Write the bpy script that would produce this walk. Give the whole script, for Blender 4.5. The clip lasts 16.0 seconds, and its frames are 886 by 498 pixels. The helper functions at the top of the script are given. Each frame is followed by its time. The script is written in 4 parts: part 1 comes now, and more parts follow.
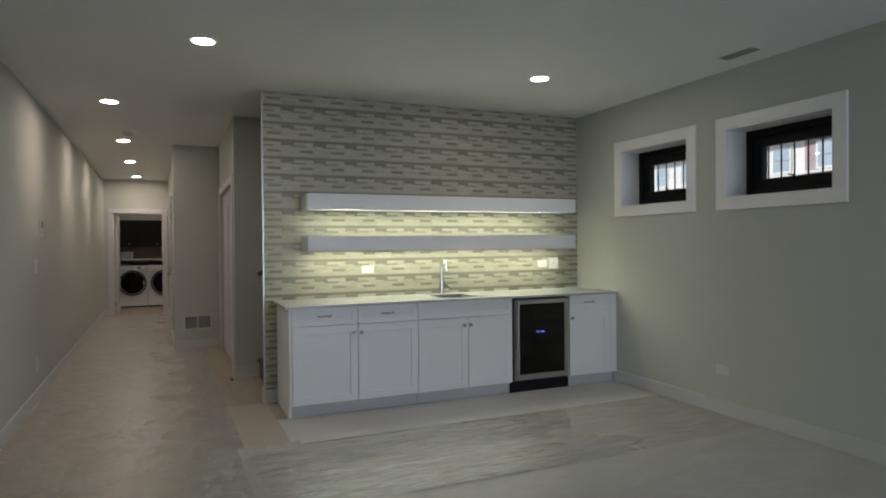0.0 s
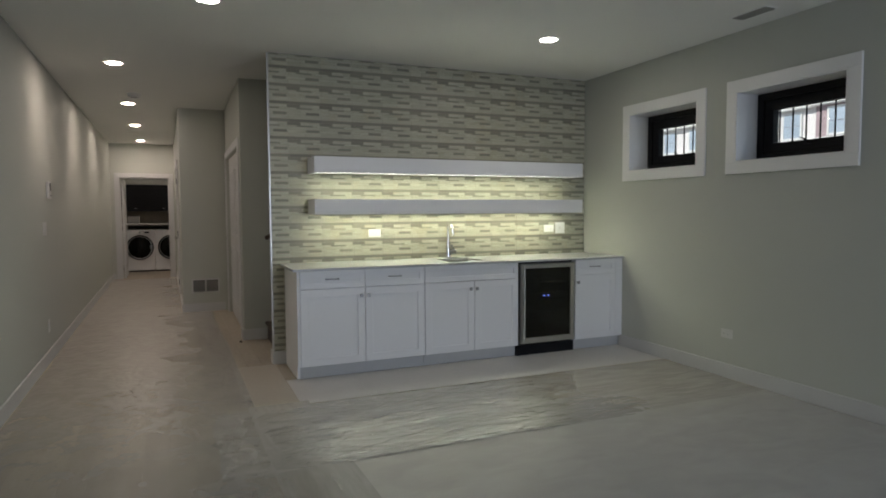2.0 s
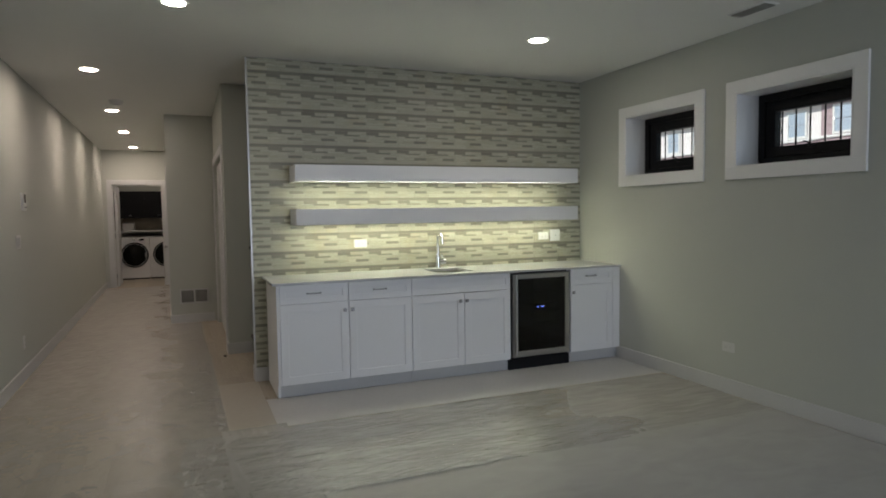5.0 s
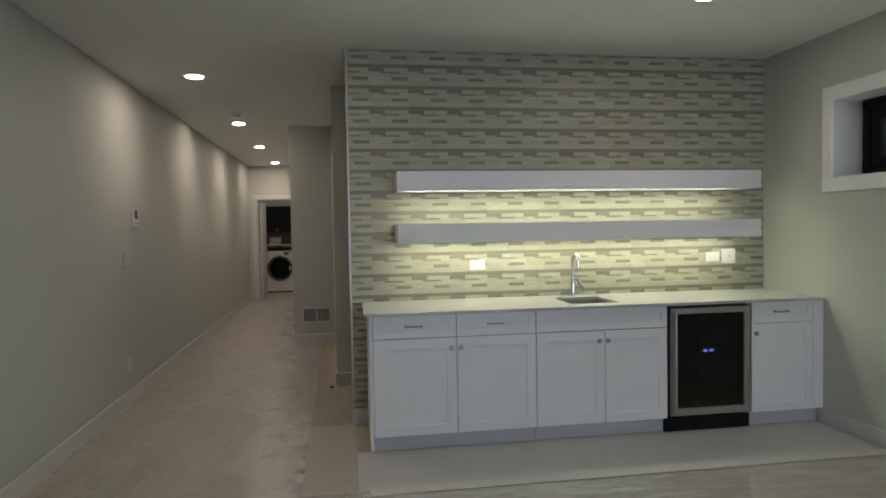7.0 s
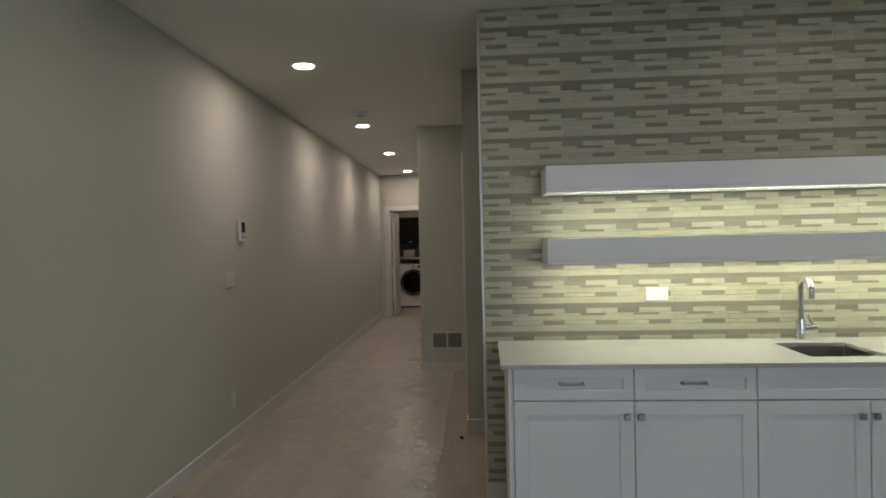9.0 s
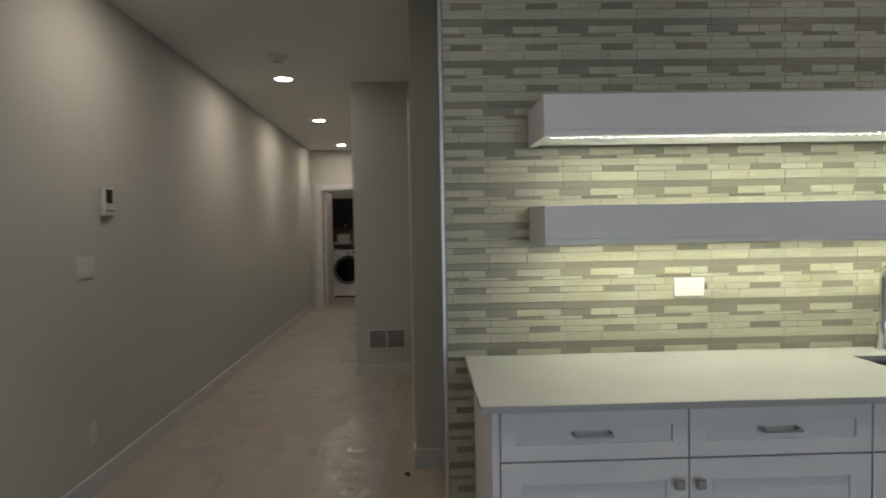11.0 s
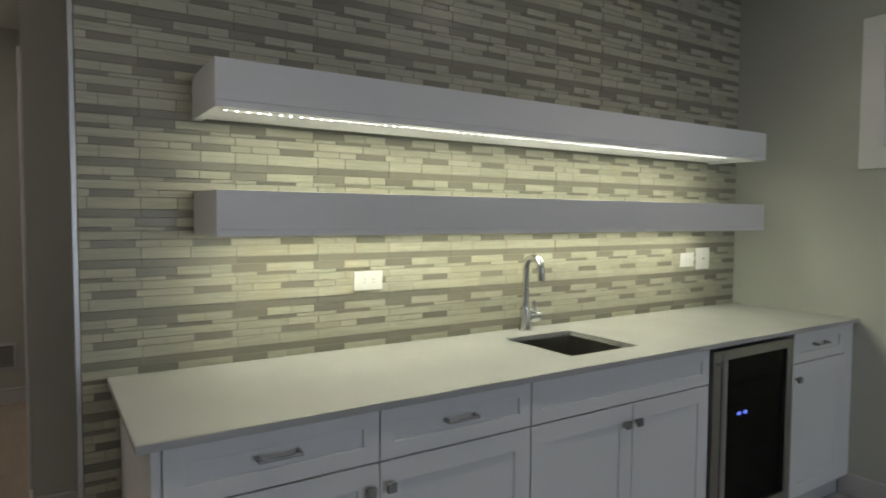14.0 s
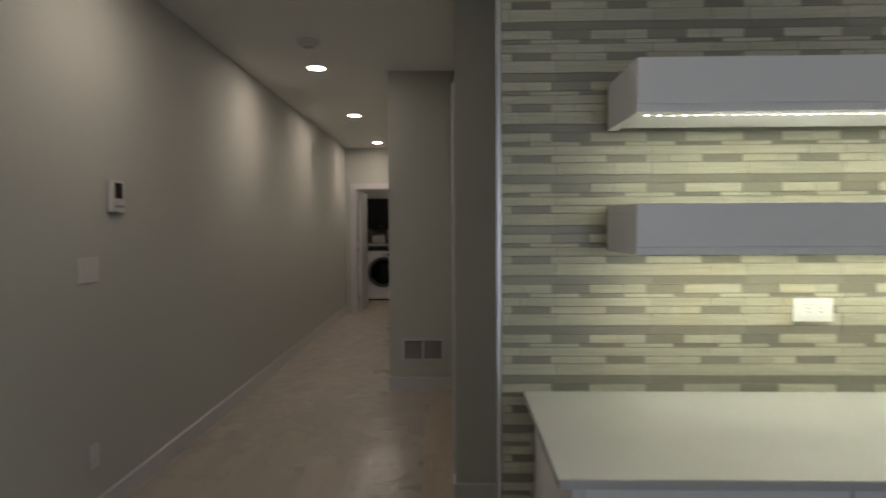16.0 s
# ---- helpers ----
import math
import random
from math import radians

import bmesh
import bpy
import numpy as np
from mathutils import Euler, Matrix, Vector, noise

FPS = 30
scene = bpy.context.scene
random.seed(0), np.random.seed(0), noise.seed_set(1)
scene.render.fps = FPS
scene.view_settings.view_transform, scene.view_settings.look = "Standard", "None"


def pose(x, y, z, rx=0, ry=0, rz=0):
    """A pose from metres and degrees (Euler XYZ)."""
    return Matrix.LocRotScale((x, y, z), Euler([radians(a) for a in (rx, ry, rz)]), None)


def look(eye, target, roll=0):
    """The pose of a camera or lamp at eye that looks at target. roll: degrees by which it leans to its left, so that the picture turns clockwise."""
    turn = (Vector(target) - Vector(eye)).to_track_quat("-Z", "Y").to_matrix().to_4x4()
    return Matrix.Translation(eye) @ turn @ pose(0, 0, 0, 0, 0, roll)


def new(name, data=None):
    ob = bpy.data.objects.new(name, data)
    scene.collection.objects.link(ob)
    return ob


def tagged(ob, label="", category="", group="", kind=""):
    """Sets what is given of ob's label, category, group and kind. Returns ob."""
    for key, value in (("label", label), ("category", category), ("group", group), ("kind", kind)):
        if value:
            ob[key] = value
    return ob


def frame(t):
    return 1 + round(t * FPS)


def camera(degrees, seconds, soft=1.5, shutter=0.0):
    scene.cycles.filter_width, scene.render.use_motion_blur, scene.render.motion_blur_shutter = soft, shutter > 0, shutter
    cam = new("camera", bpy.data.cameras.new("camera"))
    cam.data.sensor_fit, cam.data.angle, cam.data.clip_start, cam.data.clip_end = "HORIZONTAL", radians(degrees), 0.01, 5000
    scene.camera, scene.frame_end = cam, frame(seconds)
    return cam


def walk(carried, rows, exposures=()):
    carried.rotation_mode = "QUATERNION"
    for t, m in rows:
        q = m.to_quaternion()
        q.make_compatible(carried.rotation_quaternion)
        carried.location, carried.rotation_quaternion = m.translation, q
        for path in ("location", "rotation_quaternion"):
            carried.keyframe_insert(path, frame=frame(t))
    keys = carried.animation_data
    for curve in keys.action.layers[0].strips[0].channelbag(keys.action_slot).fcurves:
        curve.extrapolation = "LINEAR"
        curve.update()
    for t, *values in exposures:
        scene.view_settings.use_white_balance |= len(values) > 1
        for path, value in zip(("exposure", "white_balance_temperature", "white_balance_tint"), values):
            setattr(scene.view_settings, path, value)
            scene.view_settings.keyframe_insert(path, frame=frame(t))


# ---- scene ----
cam = camera(71.2, 16.0, soft=1.8, shutter=0.5)
PATH = [
    (0, (-0.028, -0.111, 1.387), (0.768, 1.724, 1.369), -0.5),
    (0.5, (-0.028, -0.116, 1.368), (0.74, 1.73, 1.309), -0.4),
    (1, (-0.02, -0.112, 1.37), (0.761, 1.728, 1.305), -0.6),
    (1.5, (-0.039, -0.119, 1.366), (0.772, 1.707, 1.278), -0.2),
    (2, (-0.045, -0.112, 1.361), (0.734, 1.726, 1.236), -0.3),
    (2.5, (-0.04, -0.111, 1.38), (0.736, 1.728, 1.254), -0.3),
    (3, (-0.038, -0.135, 1.387), (0.728, 1.709, 1.272), -1.0),
    (5.5, (0.33, 0.209, 1.431), (1.091, 2.054, 1.308), -0.7),
    (6, (0.505, 0.433, 1.439), (1.095, 2.338, 1.293), -1.1),
    (6.5, (0.606, 0.668, 1.473), (0.945, 2.637, 1.394), -2.3),
    (7, (0.679, 0.925, 1.441), (0.978, 2.901, 1.369), -1.0),
    (7.5, (0.716, 1.178, 1.447), (0.905, 3.168, 1.373), -1.9),
    (8, (0.762, 1.511, 1.456), (0.764, 3.509, 1.373), -2.7),
    (8.5, (0.76, 1.775, 1.471), (0.649, 3.771, 1.446), -2.8),
    (9, (0.706, 2.036, 1.468), (0.566, 4.031, 1.438), -1.3),
    (11.5, (0.609, 3.297, 1.395), (0.858, 5.28, 1.313), -0.8),
    (12, (0.605, 3.368, 1.405), (1.191, 5.279, 1.354), 0.0),
    (12.5, (0.584, 3.368, 1.411), (1.518, 5.134, 1.303), 0.4),
    (13, (0.59, 3.356, 1.396), (1.709, 5.011, 1.305), 0.7),
    (13.5, (0.6, 3.363, 1.384), (1.742, 5.001, 1.273), 0.5),
    (14, (0.603, 3.379, 1.386), (1.69, 5.054, 1.285), 0.3),
    (14.5, (0.627, 3.419, 1.371), (1.524, 5.201, 1.232), 0.2),
    (15, (0.641, 3.457, 1.377), (1.19, 5.376, 1.258), -0.1),
    (15.5, (0.636, 3.495, 1.397), (0.83, 5.482, 1.281), -0.1),
    (16, (0.562, 3.588, 1.402), (0.511, 5.586, 1.333), -0.3),
]
walk(cam, [(t, look(eye, target, roll)) for t, eye, target, roll in PATH],
     exposures=[(0, 0.24, 6550, 10), (6, 0.24, 6700, 10), (7.5, 0.16, 6750, 9), (9, 0.11, 6800, 9), (11.5, -0.02, 6650, 10), (13.5, -0.17, 6650, 10.5), (14.5, -0.22, 6680, 11), (16, -0.16, 6680, 11)])

# ---- frames of the plan ----
# the hall runs a touch off square to the bar wall
HALL = Matrix.Translation((-1.18, 6.5, 0)) @ Matrix.Rotation(radians(1.09), 4, "Z") @ Matrix.Translation((1.18, -6.5, 0))
ROOM = Matrix.Identity(4)
CEIL = 2.732
EAST = 3.985          # window wall
WEST = -1.18          # long plain wall (hall frame)
TILE = 5.475          # face of the mosaic
BASE = 0.115          # baseboard height

# ---- world and lights ----
world = bpy.data.worlds.new("world")
scene.world = world
world.use_nodes = True
wn = world.node_tree
sky = wn.nodes.new("ShaderNodeTexSky")
sky.sky_type = "NISHITA"
sky.sun_disc = False
sky.sun_elevation = radians(38)
sky.sun_rotation = radians(75)
wn.links.new(sky.outputs["Color"], wn.nodes["Background"].inputs["Color"])
wn.nodes["Background"].inputs["Strength"].default_value = 0.12


def lamp(name, kind, m, energy, colour, **more):
    data = bpy.data.lights.new(name, kind)
    data.energy, data.color = energy, colour
    for key, value in more.items():
        if key == "size":
            data.shape, data.size = "RECTANGLE", value
        elif key == "disk":
            data.shape, data.size = "DISK", value
        elif key == "size_y":
            data.size_y = value
        elif key == "angle":
            data.angle = radians(value)
    ob = new(name, data)
    ob.matrix_world = m
    return ob


SUN_DIR = Vector((-math.sin(radians(75)) * math.cos(radians(38)), math.cos(radians(75)) * math.cos(radians(38)), math.sin(radians(38))))
lamp("sun", "SUN", look((20, 0, 20), Vector((20, 0, 20)) - SUN_DIR), 3.6, (1, 0.95, 0.88), angle=1)
# sky light through the patio opening in the back wall
lamp("patio_sky_light", "AREA", look((2.7, -4.02, 1.25), (2.3, 5, 1.1)), 78, (0.69, 0.79, 1.0), size=2.1, size_y=2.0)
# led tapes under the two shelves
for sz, sy, wide, sx, watts in ((1.690, 5.240, 0.08, 3.56, 2.9), (1.330, 5.32, 0.025, 3.60, 3.5)):
    lamp("led_tape_light", "AREA", pose((1.05 + sx) / 2, sy, sz + 0.0010), watts * (sx - 1.05), (0.97, 1.0, 0.77), size=sx - 1.05, size_y=wide)
HALL_LAMPS = [(-0.57, 6.378), (-0.568, 8.724), (-0.579, 10.90), (-0.57, 13.23), (-0.35, 14.85)]
ROOM_LAMPS = [(0.16, 4.25), (2.73, 4.23)]
WARM = (1.0, 0.85, 0.745)
for px, py in HALL_LAMPS:
    lamp("downlight_beam", "AREA", HALL @ pose(px, py, CEIL - 0.012), 3.05, WARM, disk=0.13)
for px, py in ROOM_LAMPS:
    lamp("downlight_beam", "AREA", pose(px, py, CEIL - 0.012), 3.0, (1.0, 0.93, 0.85), disk=0.13)


# ---- materials ----
def nodes_of(name):
    m = bpy.data.materials.new(name)
    m.use_nodes = True
    return m, m.node_tree, m.node_tree.nodes["Principled BSDF"]


def surface(name, colour, rough=0.5, metal=0.0, vary=0.06, big=1.5, fine=60.0, bump=0.05, depth=0.001, stretch=(1, 1, 1), coat=0.0, second=None, spec=0.5):
    """Paint, stone, wood: colour varied at two scales, roughness varied, fine relief."""
    m, t, p = nodes_of(name)
    coord = t.nodes.new("ShaderNodeTexCoord")
    mapping = t.nodes.new("ShaderNodeMapping")
    mapping.inputs["Scale"].default_value = stretch
    t.links.new(coord.outputs["Object"], mapping.inputs["Vector"])
    mixed = []
    for scale, detail in ((big, 4.0), (fine, 6.0)):
        n = t.nodes.new("ShaderNodeTexNoise")
        n.inputs["Scale"].default_value, n.inputs["Detail"].default_value = scale, detail
        t.links.new(mapping.outputs["Vector"], n.inputs["Vector"])
        mixed.append(n)
    add = t.nodes.new("ShaderNodeMath")
    add.operation = "ADD"
    t.links.new(mixed[0].outputs["Fac"], add.inputs[0])
    t.links.new(mixed[1].outputs["Fac"], add.inputs[1])
    half = t.nodes.new("ShaderNodeMath")
    half.operation = "MULTIPLY"
    half.inputs[1].default_value = 0.5
    t.links.new(add.outputs[0], half.inputs[0])
    ramp = t.nodes.new("ShaderNodeValToRGB")
    low = second or tuple(c * (1 - 2 * vary) for c in colour)
    high = colour if second else tuple(min(1, c * (1 + 2 * vary)) for c in colour)
    ramp.color_ramp.elements[0].position, ramp.color_ramp.elements[1].position = 0.3, 0.7
    ramp.color_ramp.elements[0].color, ramp.color_ramp.elements[1].color = (*low, 1), (*high, 1)
    t.links.new(half.outputs[0], ramp.inputs["Fac"])
    t.links.new(ramp.outputs["Color"], p.inputs["Base Color"])
    span = t.nodes.new("ShaderNodeMapRange")
    span.inputs["To Min"].default_value, span.inputs["To Max"].default_value = rough * 0.85, min(1, rough * 1.15)
    t.links.new(mixed[0].outputs["Fac"], span.inputs["Value"])
    t.links.new(span.outputs["Result"], p.inputs["Roughness"])
    p.inputs["Metallic"].default_value = metal
    p.inputs["Coat Weight"].default_value = coat
    p.inputs["Specular IOR Level"].default_value = spec
    if bump:
        b = t.nodes.new("ShaderNodeBump")
        b.inputs["Strength"].default_value, b.inputs["Distance"].default_value = bump, depth
        t.links.new(mixed[1].outputs["Fac"], b.inputs["Height"])
        t.links.new(b.outputs["Normal"], p.inputs["Normal"])
    return m


def glow(name, colour, strength):
    m, t, p = nodes_of(name)
    p.inputs["Base Color"].default_value = (*colour, 1)
    p.inputs["Emission Color"].default_value = (*colour, 1)
    p.inputs["Emission Strength"].default_value = strength
    return m


def tile_stuff(name, colours, rough, vein, stain):
    """Cut stone or glass strips: each piece takes its own tone, with veins along its length."""
    m, t, p = nodes_of(name)
    info, geo = t.nodes.new("ShaderNodeObjectInfo"), t.nodes.new("ShaderNodeNewGeometry")
    add, frac = t.nodes.new("ShaderNodeMath"), t.nodes.new("ShaderNodeMath")
    frac.operation = "FRACT"
    t.links.new(info.outputs["Random"], add.inputs[0])
    t.links.new(geo.outputs["Random Per Island"], add.inputs[1])
    t.links.new(add.outputs[0], frac.inputs[0])
    ramp = t.nodes.new("ShaderNodeValToRGB")
    while len(ramp.color_ramp.elements) < len(colours):
        ramp.color_ramp.elements.new(0.5)
    for i, c in enumerate(colours):
        ramp.color_ramp.elements[i].position = i / (len(colours) - 1)
        ramp.color_ramp.elements[i].color = (*c, 1)
    t.links.new(frac.outputs[0], ramp.inputs["Fac"])
    mapping = t.nodes.new("ShaderNodeMapping")
    mapping.inputs["Scale"].default_value = (9, 9, 150)
    t.links.new(geo.outputs["Position"], mapping.inputs["Vector"])
    n = t.nodes.new("ShaderNodeTexNoise")
    n.inputs["Scale"].default_value, n.inputs["Detail"].default_value, n.inputs["Distortion"].default_value = 1.0, 6.0, 0.6
    t.links.new(mapping.outputs["Vector"], n.inputs["Vector"])
    span = t.nodes.new("ShaderNodeMapRange")
    span.inputs["To Min"].default_value, span.inputs["To Max"].default_value = 1 - vein, 1 + vein
    t.links.new(n.outputs["Fac"], span.inputs["Value"])
    mul = t.nodes.new("ShaderNodeMix")
    mul.data_type, mul.blend_type = "RGBA", "MULTIPLY"
    mul.inputs["Factor"].default_value = 1
    t.links.new(ramp.outputs["Color"], mul.inputs["A"])
    t.links.new(span.outputs["Result"], mul.inputs["B"])
    blot = t.nodes.new("ShaderNodeTexNoise")
    blot.inputs["Scale"].default_value, blot.inputs["Detail"].default_value = 5.0, 4.0
    t.links.new(geo.outputs["Position"], blot.inputs["Vector"])
    some = t.nodes.new("ShaderNodeMapRange")
    some.inputs["From Min"].default_value, some.inputs["From Max"].default_value = 0.56, 0.72
    some.inputs["To Max"].default_value = stain
    t.links.new(blot.outputs["Fac"], some.inputs["Value"])
    tint = t.nodes.new("ShaderNodeMix")
    tint.data_type, tint.blend_type = "RGBA", "MULTIPLY"
    t.links.new(some.outputs["Result"], tint.inputs["Factor"])
    t.links.new(mul.outputs["Result"], tint.inputs["A"])
    tint.inputs["B"].default_value = (1.0, 0.84, 0.62, 1)
    t.links.new(tint.outputs["Result"], p.inputs["Base Color"])
    p.inputs["Roughness"].default_value = rough
    p.inputs["Specular IOR Level"].default_value = 0.28
    b = t.nodes.new("ShaderNodeBump")
    b.inputs["Strength"].default_value, b.inputs["Distance"].default_value = 0.25, 0.001
    t.links.new(n.outputs["Fac"], b.inputs["Height"])
    t.links.new(b.outputs["Normal"], p.inputs["Normal"])
    return m


def clear_glass(name, tint=(1, 1, 1)):
    m, t, p = nodes_of(name)
    out = t.nodes["Material Output"]
    clear, gloss, mix = (t.nodes.new("ShaderNode" + k) for k in ("BsdfTransparent", "BsdfGlossy", "MixShader"))
    clear.inputs["Color"].default_value = (*tint, 1)
    gloss.inputs["Roughness"].default_value = 0.02
    mix.inputs["Fac"].default_value = 0.05
    t.links.new(clear.outputs[0], mix.inputs[1])
    t.links.new(gloss.outputs[0], mix.inputs[2])
    t.links.new(mix.outputs[0], out.inputs["Surface"])
    return m


def film_plastic(name, rough, ior, cloud, grain, relief, patch, uneven, crease, taut=None, tight=1.22):
    """Thin clear sheeting: mostly see-through, dusty in patches, glossy, with sharp creases.
    taut is (a, b, c, d): from a up to b and from c down to d the creased sheet goes over into a dull, tightly drawn one."""
    m, t, p = nodes_of(name)
    out = t.nodes["Material Output"]
    clear, milk, gloss, body, mix, fres = (t.nodes.new("ShaderNode" + k) for k in ("BsdfTransparent", "BsdfDiffuse", "BsdfGlossy", "MixShader", "MixShader", "Fresnel"))
    milk.inputs["Color"].default_value = (0.88, 0.87, 0.83, 1)
    gloss.inputs["Roughness"].default_value = rough
    fres.inputs["IOR"].default_value = ior
    coord, streak = t.nodes.new("ShaderNodeTexCoord"), t.nodes.new("ShaderNodeMapping")
    streak.inputs["Scale"].default_value = grain
    streak.inputs["Rotation"].default_value = (0, 0, 0.2)
    t.links.new(coord.outputs["Object"], streak.inputs["Vector"])
    dust, span = t.nodes.new("ShaderNodeTexNoise"), t.nodes.new("ShaderNodeMapRange")
    dust.inputs["Scale"].default_value, dust.inputs["Detail"].default_value = patch, 7.0
    dust.inputs["Distortion"].default_value = 0.7
    t.links.new(streak.outputs["Vector"], dust.inputs["Vector"])
    span.inputs["From Min"].default_value, span.inputs["From Max"].default_value = 0.36, 0.66
    span.inputs["To Min"].default_value, span.inputs["To Max"].default_value = (1 - uneven) * cloud, (1 + uneven) * cloud
    t.links.new(dust.outputs["Fac"], span.inputs["Value"])
    veil = t.nodes.new("ShaderNodeMath")
    veil.operation = "MULTIPLY"
    veil.inputs[1].default_value = 1.0
    t.links.new(span.outputs["Result"], veil.inputs[0])
    t.links.new(veil.outputs[0], body.inputs["Fac"])
    n = t.nodes.new("ShaderNodeTexNoise")
    n.noise_type = "RIDGED_MULTIFRACTAL"
    n.inputs["Scale"].default_value, n.inputs["Detail"].default_value = crease, 3.0
    n.inputs["Distortion"].default_value = 0.5
    t.links.new(streak.outputs["Vector"], n.inputs["Vector"])
    b = t.nodes.new("ShaderNodeBump")
    b.inputs["Strength"].default_value, b.inputs["Distance"].default_value = relief, 0.008
    t.links.new(n.outputs["Fac"], b.inputs["Height"])
    t.links.new(b.outputs["Normal"], gloss.inputs["Normal"])
    t.links.new(b.outputs["Normal"], fres.inputs["Normal"])
    t.links.new(clear.outputs[0], body.inputs[1])
    t.links.new(milk.outputs[0], body.inputs[2])
    if taut:
        axis, ripple, place, most = (t.nodes.new("ShaderNode" + k) for k in ("SeparateXYZ", "TexNoise", "Math", "Math"))
        ripple.inputs["Scale"].default_value, ripple.inputs["Detail"].default_value = 2.6, 5.0
        t.links.new(coord.outputs["Object"], axis.inputs["Vector"])
        t.links.new(coord.outputs["Object"], ripple.inputs["Vector"])
        place.operation, most.operation = "MULTIPLY_ADD", "MAXIMUM"
        place.inputs[1].default_value = 1.6
        t.links.new(ripple.outputs["Fac"], place.inputs[0])
        t.links.new(axis.outputs["X"], place.inputs[2])
        for i, (near, far) in enumerate((taut[:2], taut[2:])):
            ramp = t.nodes.new("ShaderNodeMapRange")
            ramp.inputs["From Min"].default_value, ramp.inputs["From Max"].default_value = near + 0.8, far + 0.8
            t.links.new(place.outputs[0], ramp.inputs["Value"])
            t.links.new(ramp.outputs["Result"], most.inputs[i])
        for socket, here, there in ((fres.inputs["IOR"], ior, tight), (gloss.inputs["Roughness"], rough, 0.3), (b.inputs["Strength"], relief, 0.25), (veil.inputs[1], 1.0, 0.7)):
            blend = t.nodes.new("ShaderNodeMapRange")
            blend.inputs["To Min"].default_value, blend.inputs["To Max"].default_value = here, there
            t.links.new(most.outputs[0], blend.inputs["Value"])
            t.links.new(blend.outputs["Result"], socket)
    t.links.new(fres.outputs["Fac"], mix.inputs["Fac"])
    t.links.new(body.outputs[0], mix.inputs[1])
    t.links.new(gloss.outputs[0], mix.inputs[2])
    t.links.new(mix.outputs[0], out.inputs["Surface"])
    return m


def by_piece(m, low, high):
    """Every board of the material takes its own tone."""
    t = m.node_tree
    p = t.nodes["Principled BSDF"]
    link = p.inputs["Base Color"].links[0]
    info, span, mul = (t.nodes.new("ShaderNode" + k) for k in ("ObjectInfo", "MapRange", "Mix"))
    span.inputs["To Min"].default_value, span.inputs["To Max"].default_value = low, high
    t.links.new(info.outputs["Random"], span.inputs["Value"])
    shift = t.nodes.new("ShaderNodeMath")
    shift.operation = "MULTIPLY"
    shift.inputs[1].default_value = 90.0
    t.links.new(info.outputs["Random"], shift.inputs[0])
    t.links.new(shift.outputs[0], next(n for n in t.nodes if n.bl_idname == "ShaderNodeMapping").inputs["Location"])
    mul.data_type, mul.blend_type = "RGBA", "MULTIPLY"
    mul.inputs["Factor"].default_value = 1
    t.links.new(link.from_socket, mul.inputs["A"])
    t.links.new(span.outputs["Result"], mul.inputs["B"])
    t.links.new(mul.outputs["Result"], p.inputs["Base Color"])
    return m


WALL = surface("wall paint", (0.468, 0.482, 0.440), 0.8, spec=0.12, vary=0.015, big=0.8, fine=220, bump=0.12, depth=0.0006)
CEILING = surface("ceiling paint", (0.72, 0.725, 0.70), 0.8, vary=0.012, big=0.7, fine=200, bump=0.1, depth=0.0006)
TRIM = surface("trim paint", (0.78, 0.78, 0.77), 0.38, vary=0.012, fine=90, bump=0.04)
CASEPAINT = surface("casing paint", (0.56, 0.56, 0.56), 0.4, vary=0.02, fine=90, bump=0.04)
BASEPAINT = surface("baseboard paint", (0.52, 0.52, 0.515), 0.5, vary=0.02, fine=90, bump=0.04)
CABINET = surface("cabinet lacquer", (0.82, 0.82, 0.82), 0.34, vary=0.012, fine=120, bump=0.03, depth=0.0004)
SHELF = surface("shelf lacquer", (0.72, 0.725, 0.74), 0.4, vary=0.015, fine=120, bump=0.03, depth=0.0004)
QUARTZ = surface("pale quartz", (0.455, 0.46, 0.45), 0.24, vary=0.03, big=3, fine=240, bump=0.0)
FLOOR = surface("beige floor", (0.375, 0.330, 0.26), 0.5, spec=0.25, vary=0.08, big=2.2, fine=16, bump=0.06, stretch=(3.0, 0.5, 1), second=(0.29, 0.255, 0.20))
TAN_PAPER = surface("tan paper", (0.40, 0.362, 0.305), 0.6, vary=0.03, big=1.3, fine=30, bump=0.12, depth=0.002)
PAPER = surface("builder's paper", (0.495, 0.488, 0.478), 0.6, vary=0.03, big=1.3, fine=30, bump=0.15, depth=0.002)
FILM = film_plastic("plastic film", 0.13, 1.8, 0.42, (1.0, 4.0, 1.0), 1.0, 3.0, 0.14, 5.0, taut=(2.15, 2.9, 0.75, 0.15))
FLATFILM = film_plastic("taut plastic film", 0.3, 1.2, 0.34, (1.0, 2.0, 1.0), 0.18, 3.0, 0.06, 3.0)
DULLFILM = film_plastic("dusty plastic film", 0.34, 1.28, 0.24, (4.0, 0.6, 1.0), 0.8, 4.0, 0.10, 4.5)
HALLFILM = film_plastic("hall plastic film", 0.10, 1.48, 0.32, (2.0, 1.3, 1.0), 0.9, 3.0, 0.12, 5.0, taut=(9.0, 10.0, 0.26, -0.10), tight=1.13)
PLANK = by_piece(surface("beige plank", (0.385, 0.337, 0.268), 0.5, spec=0.25, vary=0.08, big=2.2, fine=16, bump=0.06, stretch=(3.0, 0.5, 1), second=(0.305, 0.267, 0.213)), 0.86, 1.08)
